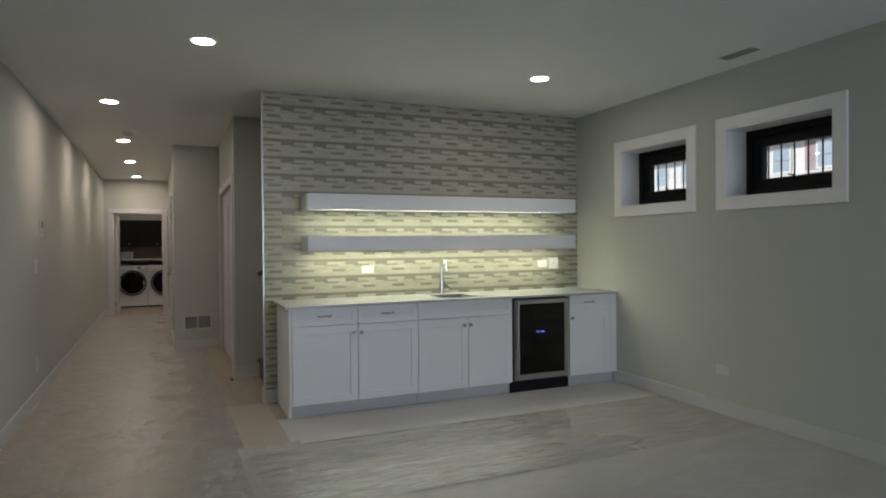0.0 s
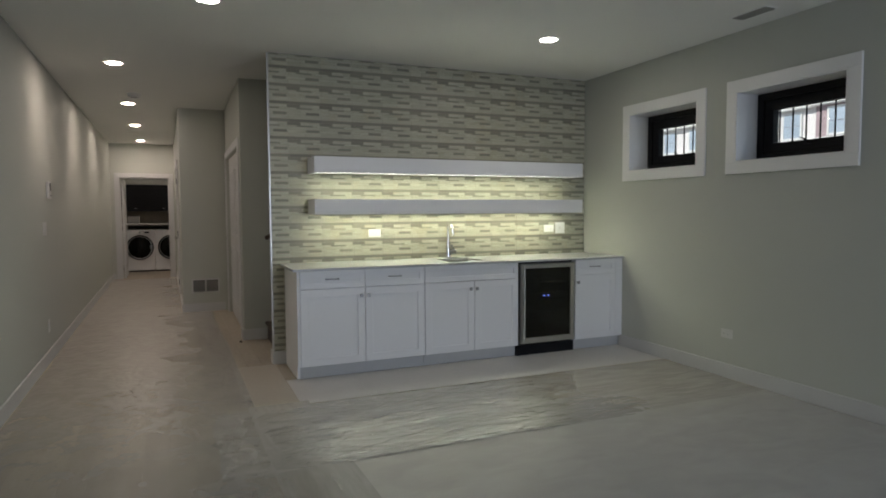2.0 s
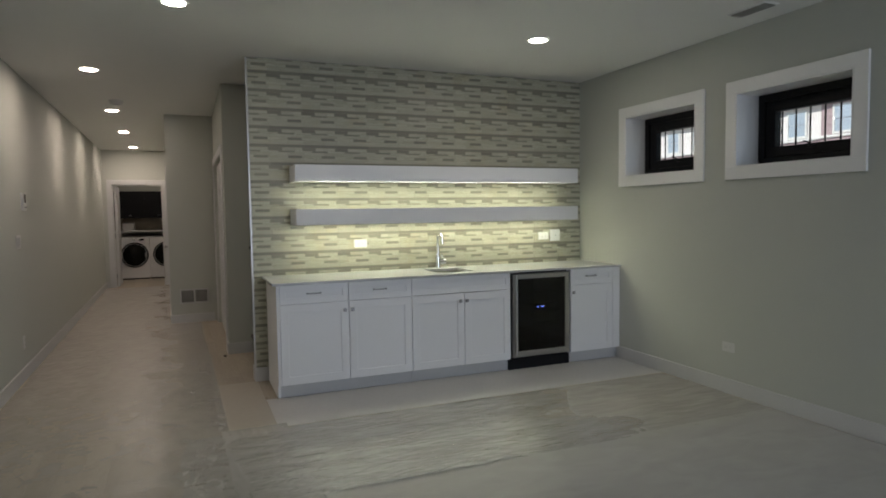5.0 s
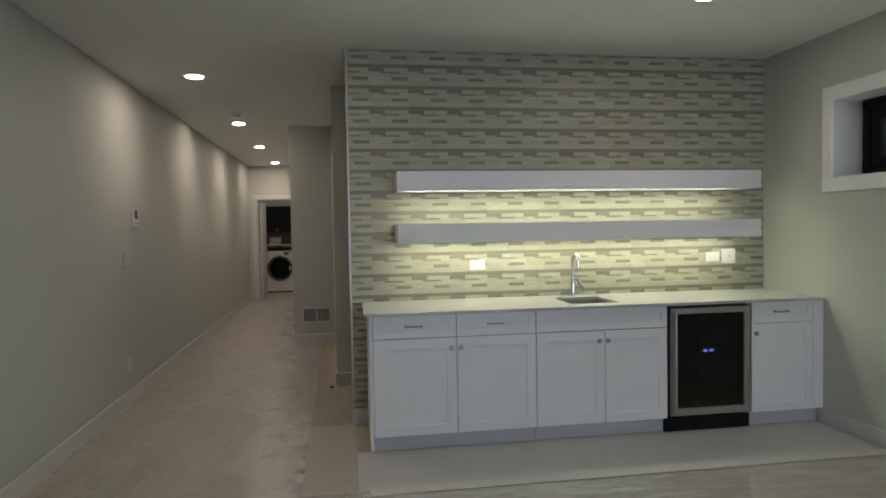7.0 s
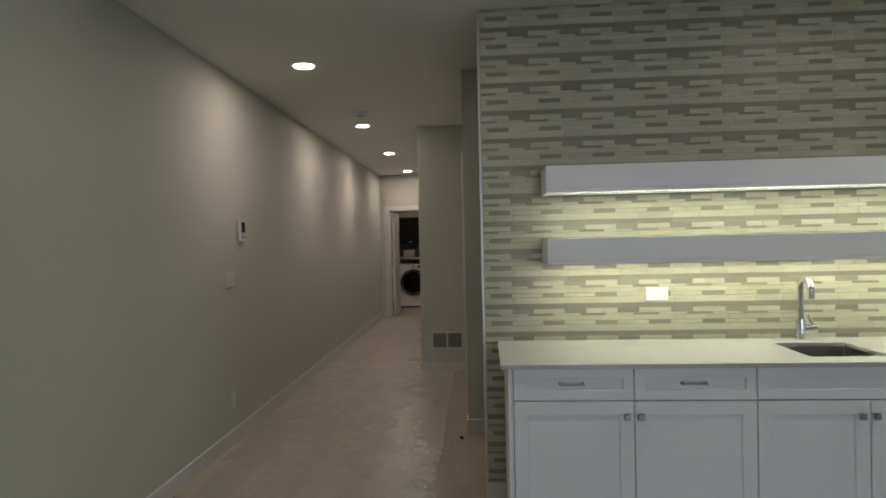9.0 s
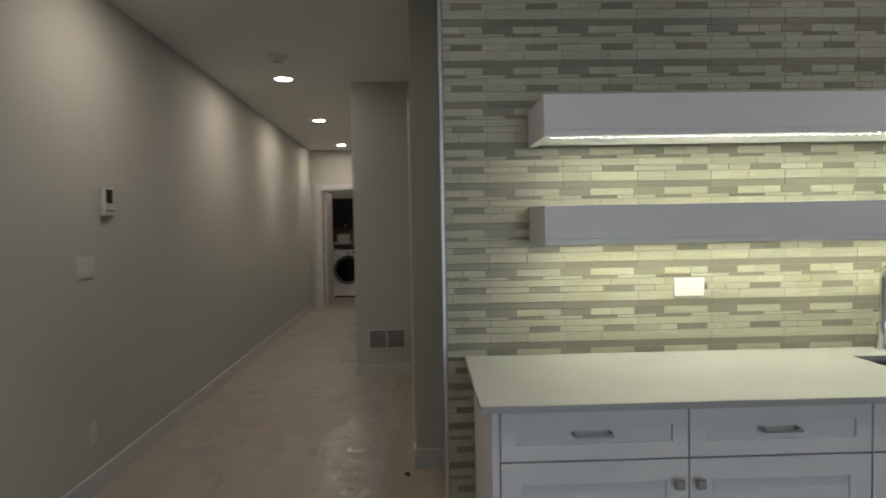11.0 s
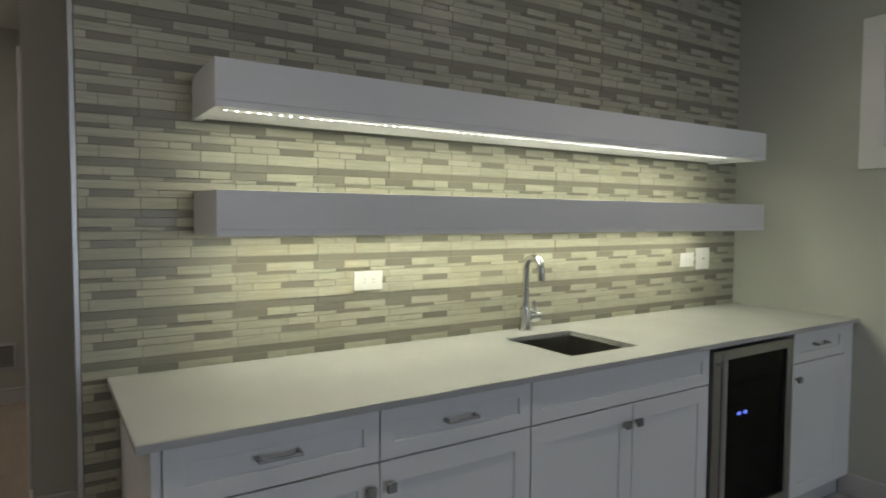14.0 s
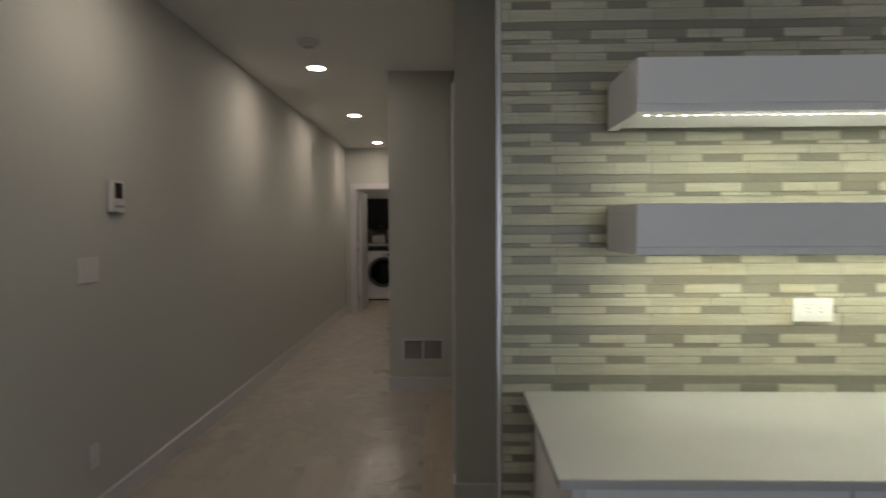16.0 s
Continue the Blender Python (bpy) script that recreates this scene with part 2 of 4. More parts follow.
STONE = tile_stuff("cream limestone", [(0.452, 0.440, 0.345), (0.412, 0.400, 0.315), (0.472, 0.460, 0.36), (0.388, 0.376, 0.292), (0.448, 0.436, 0.346)], 0.42, 0.30, 0.3)
TAUPE = tile_stuff("taupe glass", [(0.228, 0.222, 0.178), (0.258, 0.251, 0.198), (0.20, 0.195, 0.156), (0.24, 0.234, 0.185)], 0.30, 0.12, 0.2)
GROUT = surface("grout", (0.27, 0.255, 0.21), 0.85, vary=0.06, fine=300, bump=0.2)
STEEL = surface("brushed steel", (0.47, 0.46, 0.44), 0.32, metal=1.0, vary=0.04, fine=50, stretch=(1, 1, 40), bump=0.05, depth=0.0003)
NICKEL = surface("satin nickel", (0.36, 0.355, 0.35), 0.45, metal=1.0, vary=0.03, bump=0.0)
CHROME = surface("chrome", (0.75, 0.75, 0.76), 0.08, metal=1.0, vary=0.02, bump=0.0)
DARKCHROME = surface("dark chrome", (0.06, 0.06, 0.055), 0.10, metal=1.0, vary=0.02, bump=0.0)
ALU = surface("satin aluminium", (0.52, 0.51, 0.49), 0.34, metal=1.0, vary=0.05, bump=0.0)
BLACK = surface("black enamel", (0.008, 0.008, 0.009), 0.55, vary=0.2, bump=0.04, spec=0.15)
BLACKGLASS = surface("dark tinted glass", (0.006, 0.0065, 0.005), 0.08, vary=0.1, bump=0.0, spec=0.22)
DARKWOOD = surface("dark stained wood", (0.05, 0.03, 0.02), 0.4, vary=0.2, fine=20, stretch=(1, 12, 12), bump=0.1)
PLASTIC = surface("white plastic", (0.78, 0.78, 0.76), 0.35, vary=0.01, bump=0.0)
GREY = surface("grey plastic", (0.16, 0.165, 0.17), 0.4, vary=0.05, bump=0.0)
SLAT = surface("louvre paint", (0.34, 0.335, 0.32), 0.5, vary=0.03, bump=0.0)
DULL = surface("dull plastic", (0.56, 0.56, 0.54), 0.4, vary=0.02, bump=0.0)
APPLIANCE = surface("white enamel", (0.74, 0.745, 0.75), 0.28, vary=0.01, bump=0.0)
SINK = surface("sink steel", (0.30, 0.295, 0.27), 0.34, metal=1.0, vary=0.05, fine=80, bump=0.05)
GLASS = clear_glass("window glass", (0.96, 0.98, 0.98))
LENS = glow("lamp lens", (1.0, 0.84, 0.75), 112)
ROOM_LENS = glow("room lamp lens", (1.0, 0.93, 0.85), 60)
LED = glow("led", (1.0, 1.0, 0.98), 26)
BLUE = glow("blue digits", (0.12, 0.18, 1.0), 34.0)
TINTED = clear_glass("tinted cooler glass", (0.22, 0.225, 0.19))
RACKWOOD = surface("dim beech", (0.10, 0.09, 0.055), 0.5, vary=0.1, fine=30, stretch=(1, 12, 12), bump=0.05)
# opaque pane: the sky's reflection is put into its blue-grey colour
PANE = surface("sky-tinted pane", (0.42, 0.50, 0.60), 0.15, vary=0.1, big=0.4, bump=0.0)
BACKSPLASH = surface("olive backsplash", (0.16, 0.14, 0.10), 0.4, vary=0.15, fine=30, bump=0.1)
SIDING = surface("pale siding", (0.82, 0.79, 0.79), 0.7, vary=0.05, fine=8, stretch=(1, 1, 8), bump=0.1)
BRICK = surface("mauve brick facade", (0.40, 0.31, 0.33), 0.8, vary=0.15, fine=12, stretch=(1, 2, 6), bump=0.2)
GROUND = surface("paved ground", (0.30, 0.29, 0.28), 0.85, vary=0.1, fine=9, bump=0.2)


# ---- builders ----
base_of, frame_of = {}, {}


def thing(name, base, label, category, group="", kind="", m=ROOM):
    ob = new(name)
    ob.empty_display_size = 0.05
    ob.matrix_world = m @ Matrix.Translation(base)
    base_of[ob] = Vector(base)
    return tagged(ob, label, category, group, kind)


def mesh_from(name, bm, material, smooth=False):
    me = bpy.data.meshes.new(name)
    bm.to_mesh(me)
    bm.free()
    me.materials.append(material)
    if smooth:
        me.polygons.foreach_set("use_smooth", [True] * len(me.polygons))
        me.set_sharp_from_angle(angle=radians(38))
    return me


def part(name, bm, material, parent, label="", smooth=False):
    """One mesh under a thing or a part; the bmesh is in the thing's frame of the plan."""
    base = base_of[parent]
    bmesh.ops.translate(bm, verts=bm.verts, vec=-base)
    ob = new(name, mesh_from(name, bm, material, smooth))
    ob.parent = parent
    base_of[ob] = base
    return tagged(ob, label) if label else ob


def solid(name, bm, material, label, category, kind="structure", m=ROOM, group="", smooth=False):
    """A thing of one mesh."""
    ob = new(name, mesh_from(name, bm, material, smooth))
    ob.matrix_world = m
    base_of[ob] = Vector((0, 0, 0))
    return tagged(ob, label, category, group, kind)


def box(x0, x1, y0, y1, z0, z1, bevel=0.0, bm=None, segs=1):
    one = bmesh.new()
    bmesh.ops.create_cube(one, size=1)
    for v in one.verts:
        v.co = (x0 + (v.co.x + 0.5) * (x1 - x0), y0 + (v.co.y + 0.5) * (y1 - y0), z0 + (v.co.z + 0.5) * (z1 - z0))
    if bevel:
        bmesh.ops.bevel(one, geom=one.edges, offset=bevel, segments=segs, affect="EDGES")
    if bm is None:
        return one
    return join(bm, one)


def join(bm, one):
    me = bpy.data.meshes.new("tmp")
    one.to_mesh(me)
    one.free()
    bm.from_mesh(me)
    bpy.data.meshes.remove(me)
    return bm


def tube(p0, p1, r, r2=None, n=20, bm=None, bevel=0.0):
    """A round bar from p0 to p1."""
    p0, p1 = Vector(p0), Vector(p1)
    one = bmesh.new()
    bmesh.ops.create_cone(one, cap_ends=True, segments=n, radius1=r, radius2=r if r2 is None else r2, depth=(p1 - p0).length)
    if bevel:
        rim = [e for e in one.edges if abs(e.verts[0].co.z - e.verts[1].co.z) < 1e-6]
        bmesh.ops.bevel(one, geom=rim, offset=bevel, segments=2, affect="EDGES")
    turn = (p1 - p0).to_track_quat("Z", "Y").to_matrix().to_4x4()
    one.transform(Matrix.Translation((p0 + p1) / 2) @ turn)
    return one if bm is None else join(bm, one)


def swept(points, r, n=14):
    """A round pipe along points, capped."""
    bm = bmesh.new()
    pts = [Vector(p) for p in points]
    rings = []
    side = None
    for i, p in enumerate(pts):
        d = (pts[min(i + 1, len(pts) - 1)] - pts[max(i - 1, 0)]).normalized()
        if side is None:
            side = d.orthogonal().normalized()
        side = (side - d * side.dot(d)).normalized()
        up = d.cross(side)
        rings.append([bm.verts.new(p + r * (math.cos(a) * side + math.sin(a) * up)) for a in (2 * math.pi * k / n for k in range(n))])
    for a, b in zip(rings, rings[1:]):
        for k in range(n):
            bm.faces.new((a[k], a[(k + 1) % n], b[(k + 1) % n], b[k]))
    bm.faces.new(rings[0][::-1])
    bm.faces.new(rings[-1])
    return bm


def ring(c, axis, r0, r1, h, n=40):
    """A flat ring of height h round the point c along the axis."""
    bm = bmesh.new()
    loops = []
    for r, z in ((r0, 0), (r1, 0), (r1 * 0.985, h), (r0, h)):
        loops.append([bm.verts.new((r * math.cos(2 * math.pi * k / n), r * math.sin(2 * math.pi * k / n), z)) for k in range(n)])
    for i in range(4):
        a, b = loops[i], loops[(i + 1) % 4]
        for k in range(n):
            bm.faces.new((a[k], b[k], b[(k + 1) % n], a[(k + 1) % n]))
    bmesh.ops.recalc_face_normals(bm, faces=bm.faces)
    bm.transform(Matrix.Translation(c) @ Vector(axis).to_track_quat("Z", "Y").to_matrix().to_4x4())
    return bm


def hoop(outer, width, d0, d1, axis="y", bevel=0.0015):
    """A mitred rectangular frame: outer is (a0, a1, z0, z1), width a number or (left, right, bottom, top), depth from d0 to d1 along the axis."""
    a0, a1, z0, z1 = outer
    l, r, b, t = (width,) * 4 if isinstance(width, (int, float)) else width
    bm = bmesh.new()
    rings = []
    for d, inner in ((d0, 0), (d0, 1), (d1, 1), (d1, 0)):
        pts = ((a0 + l * inner, z0 + b * inner), (a1 - r * inner, z0 + b * inner), (a1 - r * inner, z1 - t * inner), (a0 + l * inner, z1 - t * inner))
        rings.append([bm.verts.new((p, d, z) if axis == "y" else (d, p, z)) for p, z in pts])
    for i in range(4):
        p, q = rings[i], rings[(i + 1) % 4]
        for k in range(4):
            bm.faces.new((p[k], p[(k + 1) % 4], q[(k + 1) % 4], q[k]))
    bmesh.ops.recalc_face_normals(bm, faces=bm.faces)
    if bevel:
        bmesh.ops.bevel(bm, geom=[e for e in bm.edges if e.calc_face_angle(0) > 1], offset=bevel, segments=1, affect="EDGES")
    return bm


# ---- floor, ceiling, walls ----
solid("floor", box(-2.2, 4.28, -4.3, 17.2, -0.12, 0.0), FLOOR, "beige plank floor dulled by dust and clear plastic film", "floor")
solid("ceiling", box(-2.2, 4.28, -4.3, 17.2, CEIL, CEIL + 0.14), CEILING, "smooth off-white painted ceiling", "ceiling")
solid("wall_west", box(WEST - 0.15, WEST, -4.6, 13.9, 0, CEIL), WALL, "long plain greige painted wall", "wall", m=HALL)

WIN = {"window_1": (3.883, 4.743), "window_2": (2.610, 3.493)}
WZ0, WZ1 = 1.722, 2.270
bm = box(EAST, 4.30, -4.2, 2.610, 0, CEIL)
box(EAST, 4.30, 2.610, 4.743, 0, WZ0, bm=bm)
box(EAST, 4.30, 2.610, 4.743, WZ1, CEIL, bm=bm)
box(EAST, 4.30, 3.493, 3.883, WZ0, WZ1, bm=bm)
box(EAST, 4.30, 4.743, 7.2, 0, CEIL, bm=bm)
solid("wall_east", bm, WALL, "greige painted outer wall with two high windows", "wall")

# back wall with a wide patio opening, behind the walker
bm = box(-2.2, 1.6, -4.2, -4.05, 0, CEIL)
box(3.8, EAST, -4.2, -4.05, 0, CEIL, bm=bm)
box(1.6, 3.8, -4.2, -4.05, 2.3, CEIL, bm=bm)
box(1.6, 3.8, -4.2, -4.05, 0, 0.2, bm=bm)
solid("wall_south", bm, WALL, "greige painted back wall with a wide opening", "wall")

# partition that carries the mosaic, with the stair behind it
solid("wall_north", box(0.692, EAST, TILE + 0.008, 5.62, 0, CEIL), WALL, "partition wall behind the bar", "wall")
solid("wall_stair", box(0.545, EAST - 0.001, 6.67, 6.80, 0, CEIL), WALL, "greige wall beside the stair", "wall")
# closet wall along the hall and the projecting end with the vent
bm = box(0.545, 0.66, 6.80, 6.86, 0, CEIL)
box(0.545, 0.66, 6.86, 8.70, 2.06, CEIL, bm=bm)
box(0.545, 0.66, 8.70, 8.84, 0, CEIL, bm=bm)
solid("wall_closet", bm, WALL, "greige hall wall with a closet doorway", "wall")
bm = box(0.008, 1.6, 8.86, 8.99, 0, CEIL)
box(0.008, 0.13, 8.99, 10.1, 0, CEIL, bm=bm)
box(0.008, 0.13, 10.1, 10.95, 2.06, CEIL, bm=bm)
box(0.008, 0.13, 10.95, 13.9, 0, CEIL, bm=bm)
solid("wall_hall_east", bm, WALL, "greige wall that narrows the hall", "wall", m=HALL)
LX0, LX1, LTOP, LY = -1.012, -0.105, 2.05, 13.9
bm = box(-1.6, LX0, LY, LY + 0.12, 0, CEIL)
box(LX1, 1.4, LY, LY + 0.12, 0, CEIL, bm=bm)
box(LX0, LX1, LY, LY + 0.12, LTOP, CEIL, bm=bm)
solid("wall_hall_end", bm, WALL, "greige wall with the laundry doorway", "wall", m=HALL)
bm = box(-1.7, 1.5, 16.3, 16.42, 0, CEIL)
box(-1.7, -1.55, 14.02, 16.3, 0, CEIL, bm=bm)
box(1.35, 1.5, 14.02, 16.3, 0, CEIL, bm=bm)
solid("wall_laundry", bm, WALL, "dim greige laundry room walls", "wall", m=HALL)
solid("wall_closet_back", box(1.5, 1.6, 6.8, 8.86, 0, CEIL), WALL, "plain closet back wall", "wall")
solid("wall_side_room", box(1.3, 1.45, 8.99, 13.9, 0, CEIL), WALL, "plain side room wall", "wall", m=HALL)


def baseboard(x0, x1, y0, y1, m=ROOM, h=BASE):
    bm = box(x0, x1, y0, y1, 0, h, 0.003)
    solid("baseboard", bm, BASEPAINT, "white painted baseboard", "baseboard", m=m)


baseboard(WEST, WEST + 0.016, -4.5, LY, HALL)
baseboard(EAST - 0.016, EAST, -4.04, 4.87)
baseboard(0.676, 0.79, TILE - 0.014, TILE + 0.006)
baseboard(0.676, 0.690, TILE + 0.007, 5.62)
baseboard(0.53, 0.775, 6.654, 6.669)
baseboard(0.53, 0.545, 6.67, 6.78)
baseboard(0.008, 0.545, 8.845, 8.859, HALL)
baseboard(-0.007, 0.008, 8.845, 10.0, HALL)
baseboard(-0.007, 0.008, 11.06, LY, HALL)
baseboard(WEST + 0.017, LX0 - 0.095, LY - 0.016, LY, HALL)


# ---- windows ----
def window(name, y0, y1):
    w = thing(name, (EAST, (y0 + y1) / 2, WZ0), "high basement window with black frame in a deep white reveal", "window", "high windows", "structure")
    t = 0.088
    part("casing", box(EAST - 0.020, EAST - 0.001, y0 - t, y1 + t, WZ1, WZ1 + t, 0.002), TRIM, w, "white casing board")
    part("casing", box(EAST - 0.020, EAST - 0.001, y0 - t, y1 + t, WZ0 - t, WZ0, 0.002), TRIM, w)
    part("casing", box(EAST - 0.019, EAST - 0.001, y0 - t, y0, WZ0, WZ1, 0.002), TRIM, w)
    part("casing", box(EAST - 0.019, EAST - 0.001, y1, y1 + t, WZ0, WZ1, 0.002), TRIM, w)
    X = 4.19
    part("window_sill", box(EAST - 0.018, X, y0 + 0.001, y1 - 0.001, WZ0 + 0.001, WZ0 + 0.012), TRIM, w, "white deep sill")
    part("head_jamb", box(EAST - 0.018, X, y0 + 0.001, y1 - 0.001, WZ1 - 0.012, WZ1 - 0.001), TRIM, w)
    for a in (y0 + 0.001, y1 - 0.012):
        part("side_jamb", box(EAST - 0.018, X, a, a + 0.011, WZ0 + 0.012, WZ1 - 0.012), TRIM, w)

    def square(o, width, xa, xb, bevel):
        return hoop((y0 + o, y1 - o, WZ0 + o, WZ1 - o), width, xa, xb, "x", bevel)

    part("window_frame", square(0.012, 0.055, X, 4.296, 0.003), BLACK, w, "black outer frame")
    part("sash", square(0.069, 0.075, X + 0.014, 4.27, 0.004), BLACK, w, "black hinged sash")
    pane = part("pane", box(4.238, 4.244, y0 + 0.145, y1 - 0.145, WZ0 + 0.145, WZ1 - 0.145), GLASS, w, "clear glass")
    pane.visible_shadow = False
    ym = (y0 + y1) / 2
    lat = part("latch", box(X - 0.004, X + 0.014, ym - 0.03, ym + 0.03, WZ0 + 0.112, WZ0 + 0.128, 0.003), BLACK, w, "black fold-down latch")
    bm = tube((X - 0.003, ym, WZ0 + 0.125), (X - 0.02, ym + 0.012, WZ0 + 0.152), 0.006, n=10)
    part("lever", tube((X - 0.02, ym + 0.012, WZ0 + 0.152), (X - 0.022, ym + 0.04, WZ0 + 0.160), 0.005, n=10, bm=bm), BLACK, lat, smooth=True)
    return w


for wname, (wa, wb) in WIN.items():
    window(wname, wa, wb)
    guard = thing("window_guard", (4.42, wa, WZ0), "black iron bar guard outside the window", "window guard", "window guards")
    for zz in (WZ0 + 0.02, WZ1 - 0.04):
        part("rail", box(4.40, 4.42, wa - 0.05, wb + 0.05, zz, zz + 0.02, 0.002), BLACK, guard)
    for a in (wa - 0.05, wb + 0.04):
        part("bracket", box(4.30, 4.42, a, a + 0.012, WZ0 + 0.1, WZ0 + 0.12), BLACK, guard)
    n = 8
    for i in range(n):
        yy = wa + 0.04 + i * (wb - wa - 0.08) / (n - 1)
        part("bar", tube((4.41, yy, WZ0 - 0.02), (4.41, yy, WZ1), 0.0065, n=10), BLACK, guard, smooth=True)

# ---- outside ----
solid("ground", box(4.30, 400, -300, 300, -0.4, 1.2), GROUND, "pale paved ground outside", "ground")


def house(y0, y1, x, skin, base, label):
    """A two-storey row house that faces the windows."""
    h = thing("house", (x, y0, 1.2), label, "house", "houses across the way")
    part("wall", box(x, x + 8, y0, y1, 4.72, 6.2), skin, h)
    part("lower_wall", box(x - 0.05, x + 8, y0, y1, 1.2, 4.60), base, h)
    part("ledge", box(x - 0.15, x + 8, y0, y1, 4.601, 4.719, 0.01), TRIM, h, "white ledge")
    part("roof", box(x - 0.35, x + 8.3, y0 - 0.1, y1 + 0.1, 6.2, 6.36, 0.03), TRIM, h, "white flat roof edge")
    yy = y0 + 0.8
    while yy < y1 - 1.4:
        for z, d in ((2.2, 0.05), (4.86, 0.0)):
            w = part("window", hoop((yy - 0.1, yy + 1.0, z - 0.1, z + 1.24), 0.1, x - d - 0.08, x - d - 0.001, "x", 0.005), TRIM, h, "white framed window")
            part("pane", box(x - d - 0.05, x - d - 0.002, yy, yy + 0.9, z, z + 0.55), PANE, w)
            part("pane", box(x - d - 0.06, x - d - 0.002, yy, yy + 0.9, z + 0.58, z + 1.14), PANE, w)
        yy += 2.1
    return h


house(7.5, 20.4, 28.0, BRICK, BRICK, "mauve brick row house with white windows")
house(20.6, 45.0, 28.3, SIDING, BRICK, "white sided row house with pale windows")

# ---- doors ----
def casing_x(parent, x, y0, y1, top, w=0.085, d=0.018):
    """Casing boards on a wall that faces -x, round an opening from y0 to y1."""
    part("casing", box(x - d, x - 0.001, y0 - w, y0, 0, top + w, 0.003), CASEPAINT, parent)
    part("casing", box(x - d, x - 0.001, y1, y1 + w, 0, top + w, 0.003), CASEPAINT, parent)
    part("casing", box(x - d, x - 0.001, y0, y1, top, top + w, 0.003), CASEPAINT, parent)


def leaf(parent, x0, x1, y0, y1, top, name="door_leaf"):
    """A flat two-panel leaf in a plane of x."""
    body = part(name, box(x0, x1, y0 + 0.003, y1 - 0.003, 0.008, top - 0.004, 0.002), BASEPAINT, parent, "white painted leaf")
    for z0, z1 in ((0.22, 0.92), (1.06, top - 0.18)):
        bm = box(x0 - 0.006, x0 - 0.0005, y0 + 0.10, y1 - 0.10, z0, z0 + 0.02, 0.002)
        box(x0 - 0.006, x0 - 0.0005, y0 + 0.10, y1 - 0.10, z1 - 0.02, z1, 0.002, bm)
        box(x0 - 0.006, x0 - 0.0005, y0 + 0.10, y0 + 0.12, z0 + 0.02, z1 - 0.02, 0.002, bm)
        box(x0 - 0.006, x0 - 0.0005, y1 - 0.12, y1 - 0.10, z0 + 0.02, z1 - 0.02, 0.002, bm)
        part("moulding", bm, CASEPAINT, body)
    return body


d = thing("door_1", (0.545, 7.78, 0), "closed white double closet door with white casing", "door", kind="structure")
casing_x(d, 0.545, 6.865, 8.70, 2.06)
leaf(d, 0.575, 0.61, 6.87, 7.78, 2.055)
leaf(d, 0.575, 0.61, 7.785, 8.695, 2.055)

d = thing("door_2", (0.008, 10.5, 0), "closed white hall door with white casing and dark hinges", "door", kind="structure", m=HALL)
casing_x(d, 0.008, 10.1, 10.95, 2.06)
l2 = leaf(d, 0.014, 0.05, 10.1, 10.95, 2.055)
for z in (0.2, 1.0, 1.86):
    part("hinge", tube((-0.002, 10.953, z - 0.045), (-0.002, 10.953, z + 0.045), 0.008, n=10), GREY, l2, "dark steel hinge", smooth=True)
kn = part("door_handle", tube((0.013, 10.17, 0.96), (-0.035, 10.17, 0.96), 0.012, n=14), NICKEL, l2, "dark nickel knob", smooth=True)
part("knob", tube((-0.03, 10.17, 0.96), (-0.06, 10.17, 0.96), 0.026, n=18, bevel=0.008), NICKEL, kn, smooth=True)

d = thing("door_3", ((LX0 + LX1) / 2, LY, 0), "white laundry doorway with its leaf standing open", "door", kind="structure", m=HALL)
w = 0.09
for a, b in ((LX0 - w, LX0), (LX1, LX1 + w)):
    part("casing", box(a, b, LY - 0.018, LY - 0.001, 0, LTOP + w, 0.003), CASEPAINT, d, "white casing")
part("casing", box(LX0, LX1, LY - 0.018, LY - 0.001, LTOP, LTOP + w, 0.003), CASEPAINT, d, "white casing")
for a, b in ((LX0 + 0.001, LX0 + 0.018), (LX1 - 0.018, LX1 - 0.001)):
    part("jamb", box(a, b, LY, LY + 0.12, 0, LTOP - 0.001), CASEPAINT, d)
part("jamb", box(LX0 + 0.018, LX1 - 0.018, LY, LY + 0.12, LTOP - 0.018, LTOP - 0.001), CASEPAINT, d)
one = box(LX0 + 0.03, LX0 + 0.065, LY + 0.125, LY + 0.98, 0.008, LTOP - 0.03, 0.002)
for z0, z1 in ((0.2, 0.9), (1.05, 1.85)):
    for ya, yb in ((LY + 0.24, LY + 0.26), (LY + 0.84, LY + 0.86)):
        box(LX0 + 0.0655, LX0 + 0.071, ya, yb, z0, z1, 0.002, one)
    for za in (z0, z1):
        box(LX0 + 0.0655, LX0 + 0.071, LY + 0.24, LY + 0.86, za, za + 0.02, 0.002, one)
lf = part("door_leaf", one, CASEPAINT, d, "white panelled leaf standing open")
for z in (0.22, 1.03, 1.82):
    part("hinge", box(LX0 + 0.018, LX0 + 0.032, LY + 0.07, LY + 0.124, z - 0.045, z + 0.045, 0.002), GREY, lf, "dark steel hinge")

# ---- recessed lamps ----
def downlight(px, py, m, lens):
    g = thing("recessed_downlight", (px, py, CEIL), "round recessed ceiling downlight, lit, with white trim ring", "ceiling light", "recessed downlights", m=m)
    part("trim_ring", ring((px, py, CEIL - 0.0005), (0, 0, -1), 0.068, 0.088, 0.006), TRIM, g, "white trim ring", smooth=True)
    part("lens", tube((px, py, CEIL - 0.004), (px, py, CEIL - 0.0008), 0.067, n=36), lens, g, "glowing frosted lens")


for px, py in HALL_LAMPS:
    downlight(px, py, HALL, LENS)
for px, py in ROOM_LAMPS:
    downlight(px, py, ROOM, ROOM_LENS)

